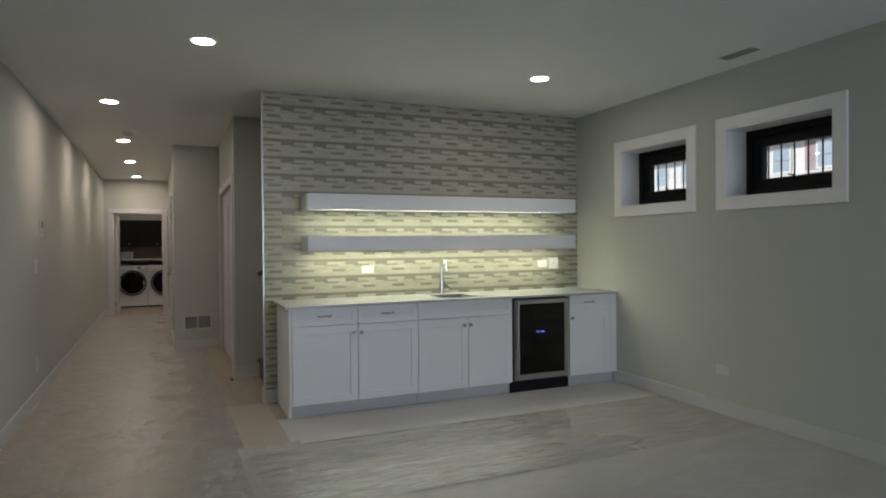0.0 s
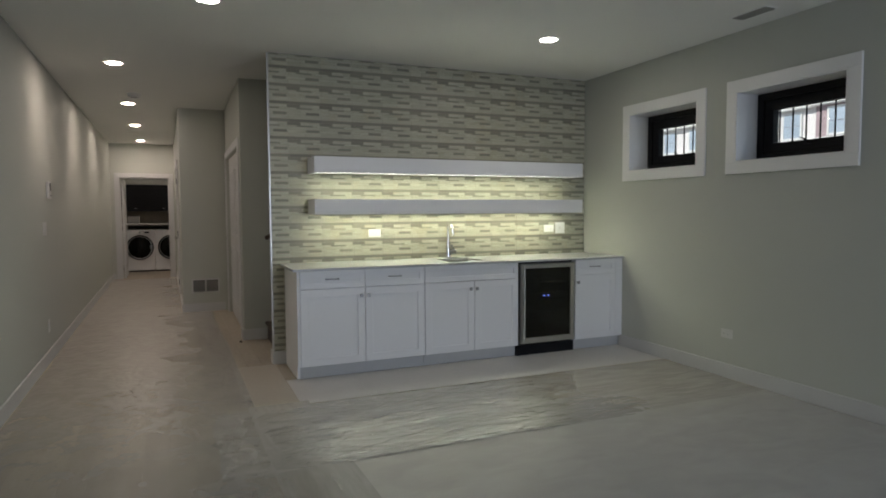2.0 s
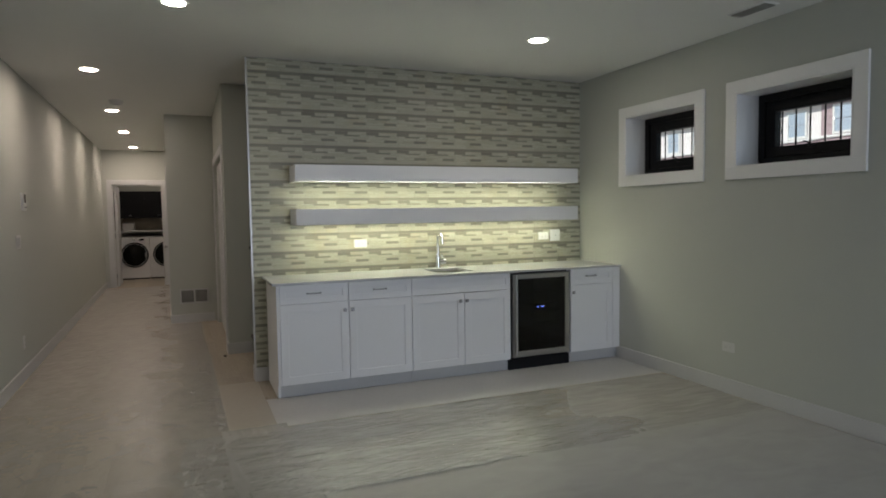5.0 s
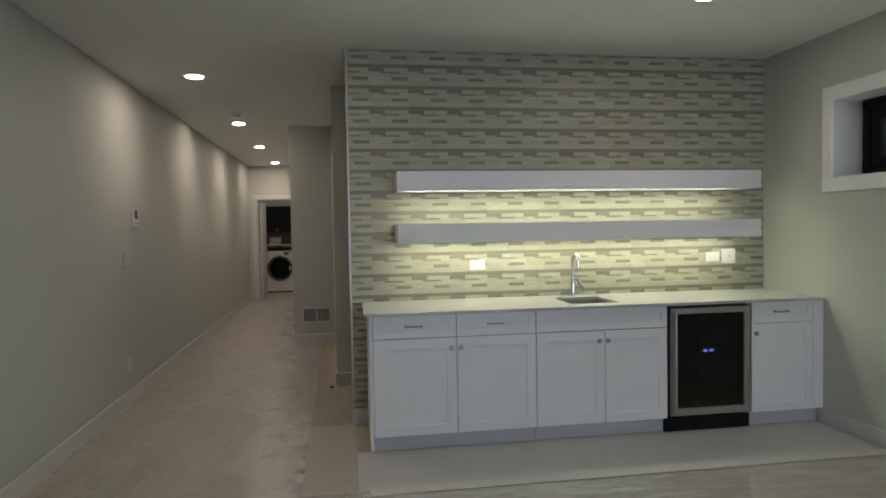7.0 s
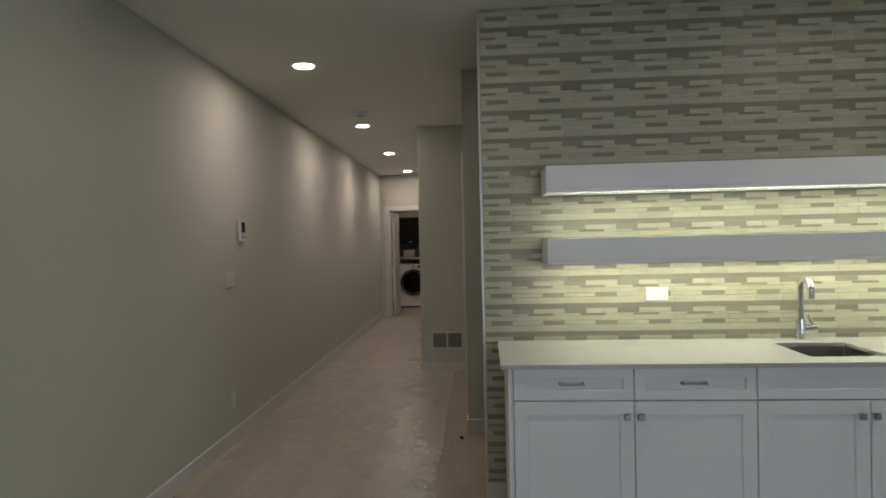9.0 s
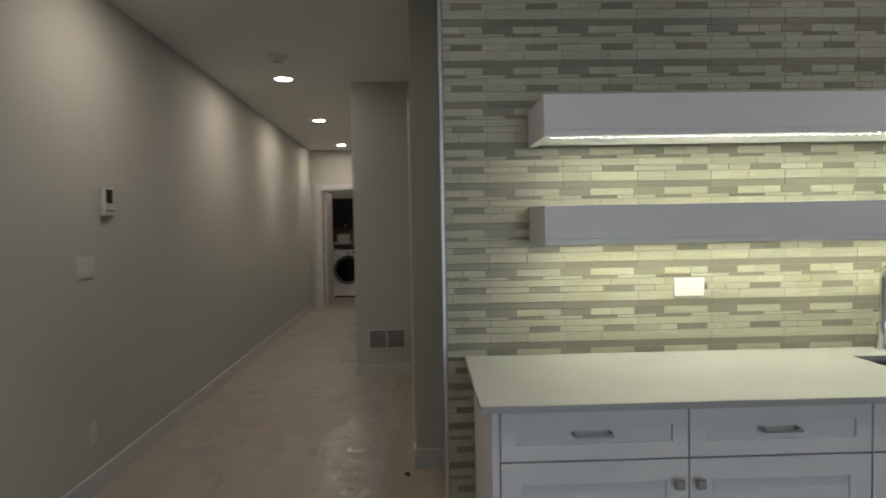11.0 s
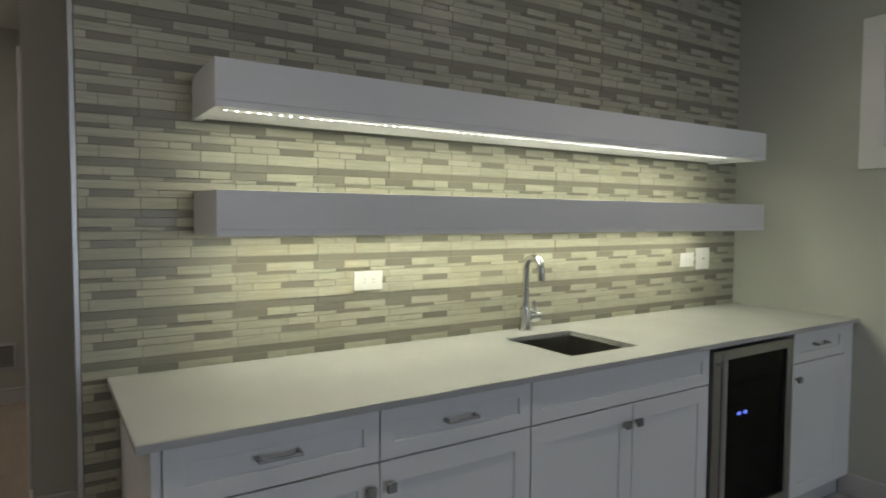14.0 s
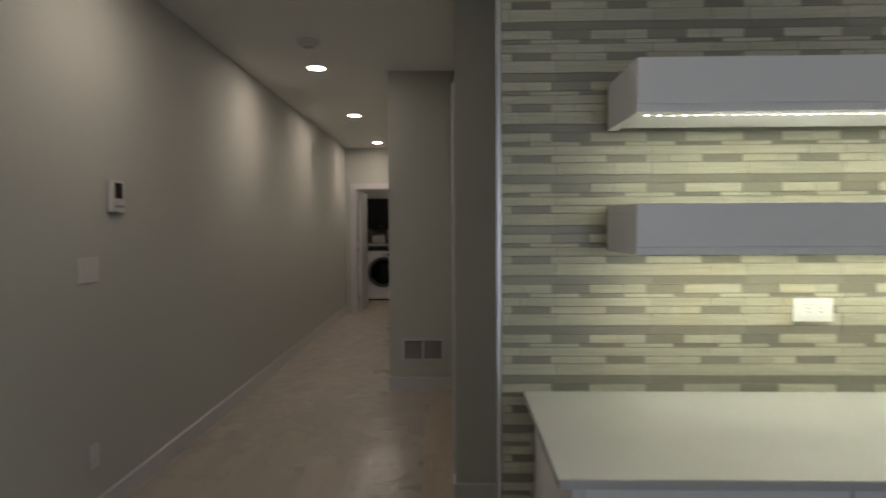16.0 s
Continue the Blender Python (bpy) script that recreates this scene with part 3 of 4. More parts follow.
# ---- ceiling register and smoke alarm ----
g = thing("ceiling_vent", (3.68, 3.10, CEIL), "white metal air register in the ceiling", "vent")
bm = hoop((2.96, 3.26, 0, 0.13), 0.016, 0, 0.0075, "y", 0.002)
bm.transform(Matrix(((0, 0, 1, 3.625), (1, 0, 0, 0), (0, 1, 0, CEIL - 0.008), (0, 0, 0, 1))))
bmesh.ops.recalc_face_normals(bm, faces=bm.faces)
part("frame", bm, TRIM, g)
# flat black plate: the shade between the slats is put into its colour
part("backing", box(3.640, 3.740, 2.975, 3.245, CEIL - 0.0018, CEIL - 0.0006), BLACK, g, "black plate for the shaded duct behind the slats")
for i in range(9):
    a = 3.645 + i * 0.0115
    bm = box(-0.0012, 0.0012, 2.976, 3.244, -0.006, 0.004)
    bm.transform(Matrix.Translation((a, 0, CEIL - 0.0085)) @ Matrix.Rotation(radians(40), 4, "Y"))
    part("slat", bm, SLAT, g)

g = thing("smoke_alarm", (-0.47, 7.99, CEIL), "round white smoke alarm on the ceiling", "smoke alarm", m=HALL)
part("base", tube((-0.47, 7.99, CEIL - 0.014), (-0.47, 7.99, CEIL - 0.001), 0.082, n=32, bevel=0.002), DULL, g, smooth=True)
part("body", tube((-0.47, 7.99, CEIL - 0.042), (-0.47, 7.99, CEIL - 0.0145), 0.062, 0.072, n=32, bevel=0.004), DULL, g, smooth=True)
part("grille", ring((-0.47, 7.99, CEIL - 0.0425), (0, 0, -1), 0.02, 0.032, 0.002), GREY, g, "grey slotted ring")

# ---- wall plates ----
def plate_x(x, y, z, face, label, m, kind):
    """A wall plate on a wall whose face looks along +x (face 1) or -x (face -1)."""
    wide, high = (0.165, 0.118) if kind == "switch" else (0.072, 0.115) if kind == "upright" else (0.116, 0.072)
    x0, x1 = sorted((x, x + face * 0.006))
    g = thing("light_switch" if kind == "switch" else "power_outlet", (x, y, z), label, "light switch" if kind == "switch" else "outlet", m=m)
    part("plate", box(x0 + 0.0004, x1, y - wide / 2, y + wide / 2, z - high / 2, z + high / 2, 0.002), DULL, g)
    xa, xb = sorted((x + face * 0.0062, x + face * 0.0095))
    if kind == "switch":
        for o in (-0.046, 0, 0.046):
            part("rocker", box(xa, xb, y + o - 0.016, y + o + 0.016, z - 0.034, z + 0.034, 0.001), DULL, g)
    else:
        for o in (-0.02, 0.02):
            dy, dz = (0, o) if kind == "upright" else (o, 0)
            r = part("receptacle", box(xa, xb, y + dy - 0.015, y + dy + 0.015, z + dz - 0.014, z + dz + 0.014, 0.001), DULL, g)
            for s in (-0.006, 0.006):
                xs = sorted((x + face * 0.0097, x + face * 0.0102))
                part("slot", box(*xs, y + dy + s - 0.001, y + dy + s + 0.001, z + dz - 0.005, z + dz + 0.004), GREY, r)


plate_x(WEST, 6.445, 1.212, 1, "white three-gang light switch on the plain wall", HALL, "switch")
plate_x(WEST, 6.455, 0.325, 1, "white power outlet low on the plain wall", HALL, "upright")
plate_x(EAST, 3.539, 0.358, -1, "white horizontal power outlet low on the window wall", ROOM, "flat")

g = thing("thermostat", (WEST, 6.685, 1.57), "white wall thermostat with a grey screen", "thermostat", m=HALL)
part("body", box(WEST + 0.001, WEST + 0.024, 6.625, 6.75, 1.488, 1.648, 0.004), DULL, g)
part("screen", box(WEST + 0.0242, WEST + 0.026, 6.652, 6.722, 1.558, 1.636, 0.001), BLACKGLASS, g, "dark display")
for o in (0.0, 0.03, 0.06):
    part("button", box(WEST + 0.0242, WEST + 0.027, 6.655 + o, 6.675 + o, 1.512, 1.524, 0.001), GREY, g)

# ---- low wall register on the projecting wall ----
g = thing("wall_register", (0.28, 8.86, 0.26), "white two-bay return air grille low on the wall", "vent", m=HALL)
VY = 8.86
bm = box(0.115, 0.475, VY - 0.012, VY - 0.0005, 0.428, 0.450, 0.002)
box(0.115, 0.475, VY - 0.012, VY - 0.0005, 0.252, 0.274, 0.002, bm)
for a in (0.115, 0.284, 0.453):
    box(a, a + 0.022, VY - 0.012, VY - 0.0005, 0.274, 0.428, 0.002, bm)
part("frame", bm, BASEPAINT, g)
# no opening in the wall; a black sheet stands for the grille's inner shade
part("backing", box(0.137, 0.453, VY - 0.003, VY - 0.0006, 0.274, 0.428), BLACK, g, "black plate for the shaded duct behind the louvres")
for a, b in ((0.138, 0.283), (0.307, 0.452)):
    for i in range(11):
        z = 0.280 + i * 0.0135
        bm = box(a, b, -0.006, 0.006, -0.0012, 0.0012)
        bm.transform(Matrix.Translation((0, VY - 0.0095, z)) @ Matrix.Rotation(radians(38), 4, "X"))
        part("slat", bm, SLAT, g)

# ---- stair behind the partition ----
g = thing("staircase", (0.78, 6.1, 0), "dark stained wooden stair rising behind the partition", "stairs", kind="structure")
for i in range(11):
    x = 0.782 + i * 0.26
    part("riser", box(x, x + 0.02, 5.63, 6.652, i * 0.19, i * 0.19 + 0.16), DARKWOOD, g)
    part("tread", box(x - 0.025, x + 0.28, 5.63, 6.652, i * 0.19 + 0.161, i * 0.19 + 0.19, 0.006), DARKWOOD, g)
g = thing("handrail", (0.84, 6.6, 1.08), "dark round wooden handrail on the stair wall", "handrail")
part("rail", tube((0.770, 6.60, 1.075), (3.6, 6.60, 2.65), 0.024, n=16, bevel=0.006), DARKWOOD, g, smooth=True)
for x in (1.0, 2.4):
    z = 1.09 + (x - 0.80) / 2.8 * 1.56
    part("bracket", tube((x, 6.669, z - 0.06), (x, 6.60, z - 0.02), 0.008, n=10), BLACK, g, smooth=True)

# ---- the bar: base cabinets ----
FACE = 4.830


def shaker(parent, name, x0, x1, z0, z1, rail, label=""):
    """A framed front with a recessed flat panel."""
    y0, y1 = FACE, FACE + 0.02
    bm = hoop((x0, x1, z0, z1), rail, y0, y1)
    f = part(name, bm, CABINET, parent, label)
    part("panel", box(x0 + rail - 0.004, x1 - rail + 0.004, y0 + 0.009, y1 - 0.003, z0 + rail - 0.004, z1 - rail + 0.004), CABINET, f)
    return f


def pull(parent, x, z, length=0.100):
    h = length / 2
    bm = tube((x - h - 0.004, FACE - 0.026, z), (x + h + 0.004, FACE - 0.026, z), 0.0046, n=12, bevel=0.001)
    for a in (-h, h):
        tube((x + a, FACE - 0.0004, z), (x + a, FACE - 0.028, z), 0.0068, 0.0056, n=12, bm=bm, bevel=0.0008)
    part("handle", bm, NICKEL, parent, "satin nickel bar pull", smooth=True)


def knob(parent, x, z):
    bm = tube((x, FACE - 0.0005, z), (x, FACE - 0.014, z), 0.006, n=12)
    part("knob", box(x - 0.014, x + 0.014, FACE - 0.026, FACE - 0.0135, z - 0.014, z + 0.014, 0.003, bm), NICKEL, parent, "square satin nickel knob")


def carcass(c, x0, x1):
    part("body", box(x0, x1, FACE + 0.022, TILE - 0.02, 0.107, 0.879), CABINET, c)
    part("toe_board", box(x0, x1, FACE + 0.045, FACE + 0.062, 0.0, 0.106), BASEPAINT, c, "white toe board")


D0, D1, W0, W1 = 0.735, 0.877, 0.108, 0.730
c = thing("base_cabinet", (1.34, 5.15, 0), "white shaker base cabinet with two drawers and two doors", "cabinet", "bar cabinets")
carcass(c, 0.812, 1.877)
for a, b in ((0.814, 1.346), (1.350, 1.876)):
    pull(shaker(c, "drawer", a, b, D0, D1, 0.045), (a + b) / 2 - 0.008, 0.811)
knob(shaker(c, "door", 0.814, 1.346, W0, W1, 0.062), 1.314, 0.664)
knob(shaker(c, "door", 1.350, 1.876, W0, W1, 0.062), 1.374, 0.664)
bm = box(0.790, 0.811, FACE + 0.004, TILE - 0.016, 0.107, 0.879, 0.001)
part("end_panel", box(0.790, 0.811, FACE + 0.042, TILE - 0.016, 0.0, 0.1065, bm=bm), CABINET, c, "flat white end panel")

c = thing("base_cabinet", (2.34, 5.15, 0), "white shaker sink cabinet with false front and two doors", "cabinet", "bar cabinets")
part("body", box(1.880, 2.80, FACE + 0.022, TILE - 0.02, 0.107, 0.60), CABINET, c)
part("toe_board", box(1.880, 2.80, FACE + 0.045, FACE + 0.062, 0.0, 0.106), BASEPAINT, c, "white toe board")
for a, b in ((1.880, 1.898), (2.782, 2.80)):
    part("side_panel", box(a, b, FACE + 0.022, TILE - 0.02, 0.601, 0.879), CABINET, c)
shaker(c, "false_front", 1.881, 2.799, D0, D1, 0.045)
knob(shaker(c, "door", 1.881, 2.352, W0, W1, 0.062), 2.312, 0.664)
knob(shaker(c, "door", 2.356, 2.799, W0, W1, 0.062), 2.371, 0.664)

c = thing("base_cabinet", (3.70, 5.15, 0), "narrow white shaker base cabinet with one drawer and door", "cabinet", "bar cabinets")
carcass(c, 3.428, EAST - 0.002)
pull(shaker(c, "drawer", 3.43, 3.90, D0, D1, 0.045), 3.646, 0.811)
knob(shaker(c, "door", 3.43, 3.90, W0, W1, 0.062), 3.452, 0.664)
part("filler", box(3.903, EAST - 0.002, FACE + 0.001, FACE + 0.021, 0.108, 0.877), CABINET, c)

# worktop with the sink cut out of it
SX0, SX1, SY0, SY1 = 2.165, 2.515, 4.945, 5.318
CX0, CX1, CY0, CY1 = 0.758, EAST - 0.001, 4.805, TILE - 0.001
g = thing("countertop", (2.3, 5.1, 0.88), "pale cream quartz worktop with an undermount sink cutout", "countertop")
bm = bmesh.new()
xs, ys = [CX0, SX0, SX1, CX1], [CY0, SY0, SY1, CY1]
top = [[bm.verts.new((x, y, 0.90)) for y in ys] for x in xs]
for i in range(3):
    for j in range(3):
        if (i, j) != (1, 1):
            bm.faces.new((top[i][j], top[i + 1][j], top[i + 1][j + 1], top[i][j + 1]))
ex = bmesh.ops.extrude_face_region(bm, geom=list(bm.faces))
bmesh.ops.translate(bm, verts=[v for v in ex["geom"] if isinstance(v, bmesh.types.BMVert)], vec=(0, 0, -0.02))
bmesh.ops.recalc_face_normals(bm, faces=bm.faces)
sharp = [e for e in bm.edges if len(e.link_faces) == 2 and e.calc_face_angle(0) > 1]
bmesh.ops.bevel(bm, geom=sharp, offset=0.002, segments=2, affect="EDGES")
part("slab", bm, QUARTZ, g)

g = thing("sink", (2.34, 5.13, 0.7), "small square stainless undermount bar sink", "sink")
bm = bmesh.new()
rings = []
for z, o in ((0.8795, -0.012), (0.8795, 0.003), (0.72, 0.012), (0.705, 0.03)):
    rings.append([bm.verts.new(p) for p in ((SX0 + o, SY0 + o, z), (SX1 - o, SY0 + o, z), (SX1 - o, SY1 - o, z), (SX0 + o, SY1 - o, z))])
for a, b in zip(rings, rings[1:]):
    for k in range(4):
        bm.faces.new((a[k], a[(k + 1) % 4], b[(k + 1) % 4], b[k]))
bm.faces.new(rings[-1])
bmesh.ops.recalc_face_normals(bm, faces=bm.faces)
bmesh.ops.solidify(bm, geom=list(bm.faces), thickness=0.0015)
part("basin", bm, SINK, g)
part("drain", ring((2.34, 5.13, 0.7055), (0, 0, 1), 0.02, 0.045, 0.003), CHROME, g, "chrome drain ring", smooth=True)
part("strainer", tube((2.34, 5.13, 0.7055), (2.34, 5.13, 0.707), 0.02, n=20), GREY, g)

g = thing("faucet", (2.349, 5.412, 0.90), "chrome single-lever gooseneck bar faucet", "faucet")
FX, FY = 2.349, 5.412
bm = tube((FX, FY, 0.9003), (FX, FY, 0.907), 0.031, n=28, bevel=0.002)
part("body", tube((FX, FY, 0.907), (FX, FY, 1.005), 0.0268, 0.0235, n=28, bm=bm), CHROME, g, smooth=True)
path = [(FX, FY, 1.005), (FX, FY, 1.09), (FX, FY, 1.172)]
R = 0.041
for k in range(1, 15):
    a = math.pi * k / 14 * 0.96
    path.append((FX + 0.006 * (1 - math.cos(a)), FY - R + R * math.cos(a), 1.175 + R * 1.1 * math.sin(a)))
part("spout", swept(path, 0.0142, 18), CHROME, g, smooth=True)
end = Vector(path[-1])
part("spray_head", tube(end, end + Vector((0.001, -0.002, -0.058)), 0.0172, 0.015, n=22, bevel=0.002), CHROME, g, smooth=True)
lev = part("valve", tube((FX + 0.014, FY, 0.957), (FX + 0.078, FY, 0.957), 0.0235, n=22, bevel=0.003), CHROME, g, smooth=True)
part("lever", tube((FX + 0.060, FY - 0.006, 0.966), (FX + 0.026, FY - 0.022, 1.03), 0.0095, 0.0075, n=12, bevel=0.001), CHROME, lev, smooth=True)

# wine cooler
g = thing("wine_cooler", (3.11, 5.1, 0), "undercounter wine cooler with steel door frame and dark glass", "wine cooler")
bm = hoop((2.808, 3.412, 0.10, 0.876), 0.03, 4.8705, 5.42)
part("body", box(2.808, 3.412, 5.42, 5.44, 0.10, 0.876, bm=bm), BLACK, g, "black cabinet body with a hollow inside")
part("base", box(2.83, 3.39, 4.872, 5.40, 0.0, 0.099), BLACK, g)
for z in (0.25, 0.38, 0.66):
    rack = part("rack", box(2.85, 3.37, 4.905, 4.925, z, z + 0.022, 0.003), RACKWOOD, g, "dim wooden rack front")
    for k in range(6):
        part("wire", tube((2.88 + k * 0.092, 4.925, z + 0.006), (2.88 + k * 0.092, 5.40, z + 0.006), 0.003, n=8), STEEL, rack, smooth=True)
part("kick_plate", box(2.788, 3.424, 4.850, 4.871, 0.002, 0.098, 0.002), BLACK, g, "black vented kick plate")
FXA, FXB, FZA, FZB = 2.820, 3.412, 0.118, 0.860
GXA, GXB, GZA, GZB = 2.872, 3.368, 0.168, 0.818
bm = hoop((FXA, FXB, FZA, FZB), (GXA - FXA, FXB - GXB, GZA - FZA, FZB - GZB), 4.824, 4.87, "y", 0.002)
dr = part("door", bm, STEEL, g, "brushed steel door frame")
part("glass", box(GXA - 0.002, GXB + 0.002, 4.832, 4.846, GZA - 0.002, GZB + 0.002), TINTED, dr, "dark tinted glass")
part("handle", tube((2.842, 4.790, 0.145), (2.842, 4.790, 0.856), 0.010, n=18, bevel=0.002), STEEL, dr, "steel bar handle", smooth=True)
for z in (0.20, 0.81):
    part("handle_post", tube((2.842, 4.824, z), (2.842, 4.793, z), 0.007, n=12), STEEL, dr, smooth=True)
part("control_bar", box(2.85, 3.37, 4.895, 4.94, 0.502, 0.575, 0.003), BLACK, g, "black control bar behind the glass")
for x in (3.118, 3.166):
    for o in (-0.0065, 0.0065):
        bm = box(x + o - 0.0048, x + o - 0.0033, 4.892, 4.8945, 0.539, 0.554)
        for z in (0.539, 0.5458, 0.5525):
            box(x + o - 0.0033, x + o + 0.0033, 4.892, 4.8945, z, z + 0.0016, bm=bm)
        box(x + o + 0.0033, x + o + 0.0048, 4.892, 4.8945, 0.539, 0.554, bm=bm)
        part("digit", bm, BLUE, g, "glowing blue digit")


# floating shelves with led strips
def shelf(z0, z1, tape, label):
    x0, x1, y0, y1 = 1.012, 3.742, 5.165, TILE - 0.0005
    s = thing("floating_shelf", ((x0 + x1) / 2, y1, z0), label, "shelf", "floating shelves")
    part("top_board", box(x0 + 0.001, x1 - 0.001, y0 + 0.0185, y1, z1 - 0.018, z1, 0.0005), SHELF, s)
    part("front_board", box(x0, x1, y0, y0 + 0.018, z0 + 0.0203, z1, 0.0008), SHELF, s)
    part("bottom_lip", box(x0, x1, y0, y0 + 0.018, z0, z0 + 0.0195, 0.0006), SHELF, s)
    for a in (x0, x1 - 0.03):
        part("end_board", box(a, a + 0.03, y0 + 0.0181, y1, z0, z1 - 0.0185, 0.0004), SHELF, s)
    part("bottom_board", box(x0 + 0.031, x1 - 0.031, y0 + 0.0185, 5.445, z0 + 0.0035, z0 + 0.018), SHELF, s)
    strip = part("led_strip", box(x0 + 0.034, 3.50, tape - 0.005, tape + 0.005, z0 + 0.0022, z0 + 0.0034), PLASTIC, s, "white led tape under the shelf")
    mesh = None
    n = 76
    for i in range(n):
        x = 1.056 + i * (3.485 - 1.056) / (n - 1)
        if mesh is None:
            bm = bmesh.new()
            bmesh.ops.create_circle(bm, cap_ends=True, segments=8, radius=0.0037)
            bmesh.ops.reverse_faces(bm, faces=[f for f in bm.faces if f.normal.z > 0])
            mesh = mesh_from("led", bm, LED)
        led = new("led", mesh)
        led.parent = strip
        led.matrix_basis = Matrix.Translation(Vector((x, tape, z0 + 0.0016)) - base_of[strip])
    return s


shelf(1.690, 1.826, 5.232, "upper white floating shelf with lit led strip underneath")
shelf(1.330, 1.461, 5.32, "lower white floating shelf with lit led strip underneath")


# plates on the mosaic
def plate_y(x0, x1, z0, z1, label, what):
    g = thing("light_switch" if what == "switch" else "power_outlet", ((x0 + x1) / 2, TILE, (z0 + z1) / 2), label, "light switch" if what == "switch" else "outlet")
    part("plate", box(x0, x1, TILE - 0.011, TILE - 0.0044, z0, z1, 0.002), PLASTIC, g)
    xm, zm = (x0 + x1) / 2, (z0 + z1) / 2
    part("box", box(x0 + 0.012, x1 - 0.012, TILE - 0.0043, TILE + 0.002, z0 + 0.008, z1 - 0.008), GREY, g, "dark wall box behind the plate")
    if what == "switch":
        part("rocker", box(xm - 0.017, xm + 0.017, TILE - 0.0145, TILE - 0.0112, zm - 0.034, zm + 0.034, 0.001), PLASTIC, g)
        part("slider", box(xm - 0.008, xm + 0.008, TILE - 0.0155, TILE - 0.0147, zm - 0.003, zm + 0.003), GREY, g)
    else:
        r = part("receptacle", box(xm - 0.034, xm + 0.034, TILE - 0.0145, TILE - 0.0112, zm - 0.017, zm + 0.017, 0.001), PLASTIC, g)
        for o in (-0.018, 0.018):
            for s in (-0.006, 0.006):
                part("slot", box(xm + o - 0.004, xm + o + 0.004, TILE - 0.0152, TILE - 0.0147, zm + s - 0.001, zm + s + 0.001), GREY, r)


plate_y(1.566, 1.684, 1.114, 1.186, "white horizontal outlet plate on the mosaic", "outlet")
plate_y(3.475, 3.594, 1.128, 1.203, "white horizontal outlet plate beside the switch", "outlet")
plate_y(3.612, 3.730, 1.110, 1.227, "white switch plate on the mosaic", "switch")

# ---- laundry room ----
def washer(x0, x1, label, fy=15.5):
    g = thing("washing_machine", ((x0 + x1) / 2, fy + 0.35, 0), label, "washing machine", "laundry machines", m=HALL)
    xm = (x0 + x1) / 2
    part("body", box(x0, x1, fy, fy + 0.7, 0.03, 0.953, 0.012, segs=2), APPLIANCE, g)
    part("control_panel", box(x0 + 0.015, x1 - 0.015, fy - 0.008, fy - 0.0005, 0.845, 0.938, 0.003), APPLIANCE, g, "white control panel")
    part("dial", tube((xm, fy - 0.008, 0.892), (xm, fy - 0.035, 0.892), 0.032, 0.027, n=24, bevel=0.003), CHROME, g, "chrome dial", smooth=True)
    part("display", box(xm + 0.09, xm + 0.2, fy - 0.0095, fy - 0.0082, 0.872, 0.912), BLACKGLASS, g)
    dr = part("door", ring((xm, fy - 0.0005, 0.55), (0, -1, 0), 0.255, 0.285, 0.045), DARKCHROME, g, "steel round door rim", smooth=True)
    part("glass", tube((xm, fy - 0.001, 0.55), (xm, fy - 0.05, 0.55), 0.255, 0.19, n=40, bevel=0.015), BLACKGLASS, dr, "dark bowl glass", smooth=True)
    part("grip", box(xm + 0.205, xm + 0.25, fy - 0.052, fy - 0.036, 0.50, 0.60, 0.006), CHROME, dr)
    part("kick_panel", box(x0 + 0.01, x1 - 0.01, fy + 0.012, fy + 0.02, 0.0, 0.03), BLACK, g)


washer(-1.035, -0.43, "white front-loading washer with round dark door")
washer(-0.42, 0.26, "white front-loading dryer with round dark door")
solid("laundry_counter", box(-1.549, 1.349, 15.46, 16.279, 1.058, 1.095, 0.003), QUARTZ, "white worktop over the laundry machines", "countertop", kind="thing", m=HALL)
g = thing("wall_cabinet", (-0.1, 16.0, 1.4), "black upper cabinet with small steel handles", "cabinet", m=HALL)
part("body", box(-1.549, 1.349, 15.95, 16.299, 1.375, 1.99), BLACK, g)
for a, b in ((-1.10, -0.52), (-0.515, 0.07)):
    dr = part("door", box(a, b, 15.928, 15.948, 1.377, 1.988, 0.002), BLACK, g)
    part("handle", box((a + b) / 2 - 0.03, (a + b) / 2 + 0.03, 15.908, 15.927, 1.43, 1.442, 0.002), CHROME, dr, "small bright handle")
solid("backsplash", box(-1.54, 1.34, 16.28, 16.299, 1.06, 1.374), BACKSPLASH, "dim olive laundry backsplash", "backsplash", m=HALL)
g = thing("storage_box", (-0.85, 16.05, 1.095), "small pale box on the laundry worktop", "box", m=HALL)
part("box", box(-0.98, -0.74, 15.9, 16.1, 1.0955, 1.25, 0.006), SLAT, g)
part("lid", box(-0.985, -0.735, 15.895, 16.105, 1.2505, 1.268, 0.005), GREY, g)

# ---- metal edge of the mosaic ----
solid("trim", box(0.676, 0.6915, TILE - 0.006, TILE + 0.0065, BASE + 0.001, CEIL - 0.001, 0.002), ALU, "satin metal edge strip of the mosaic", "trim")

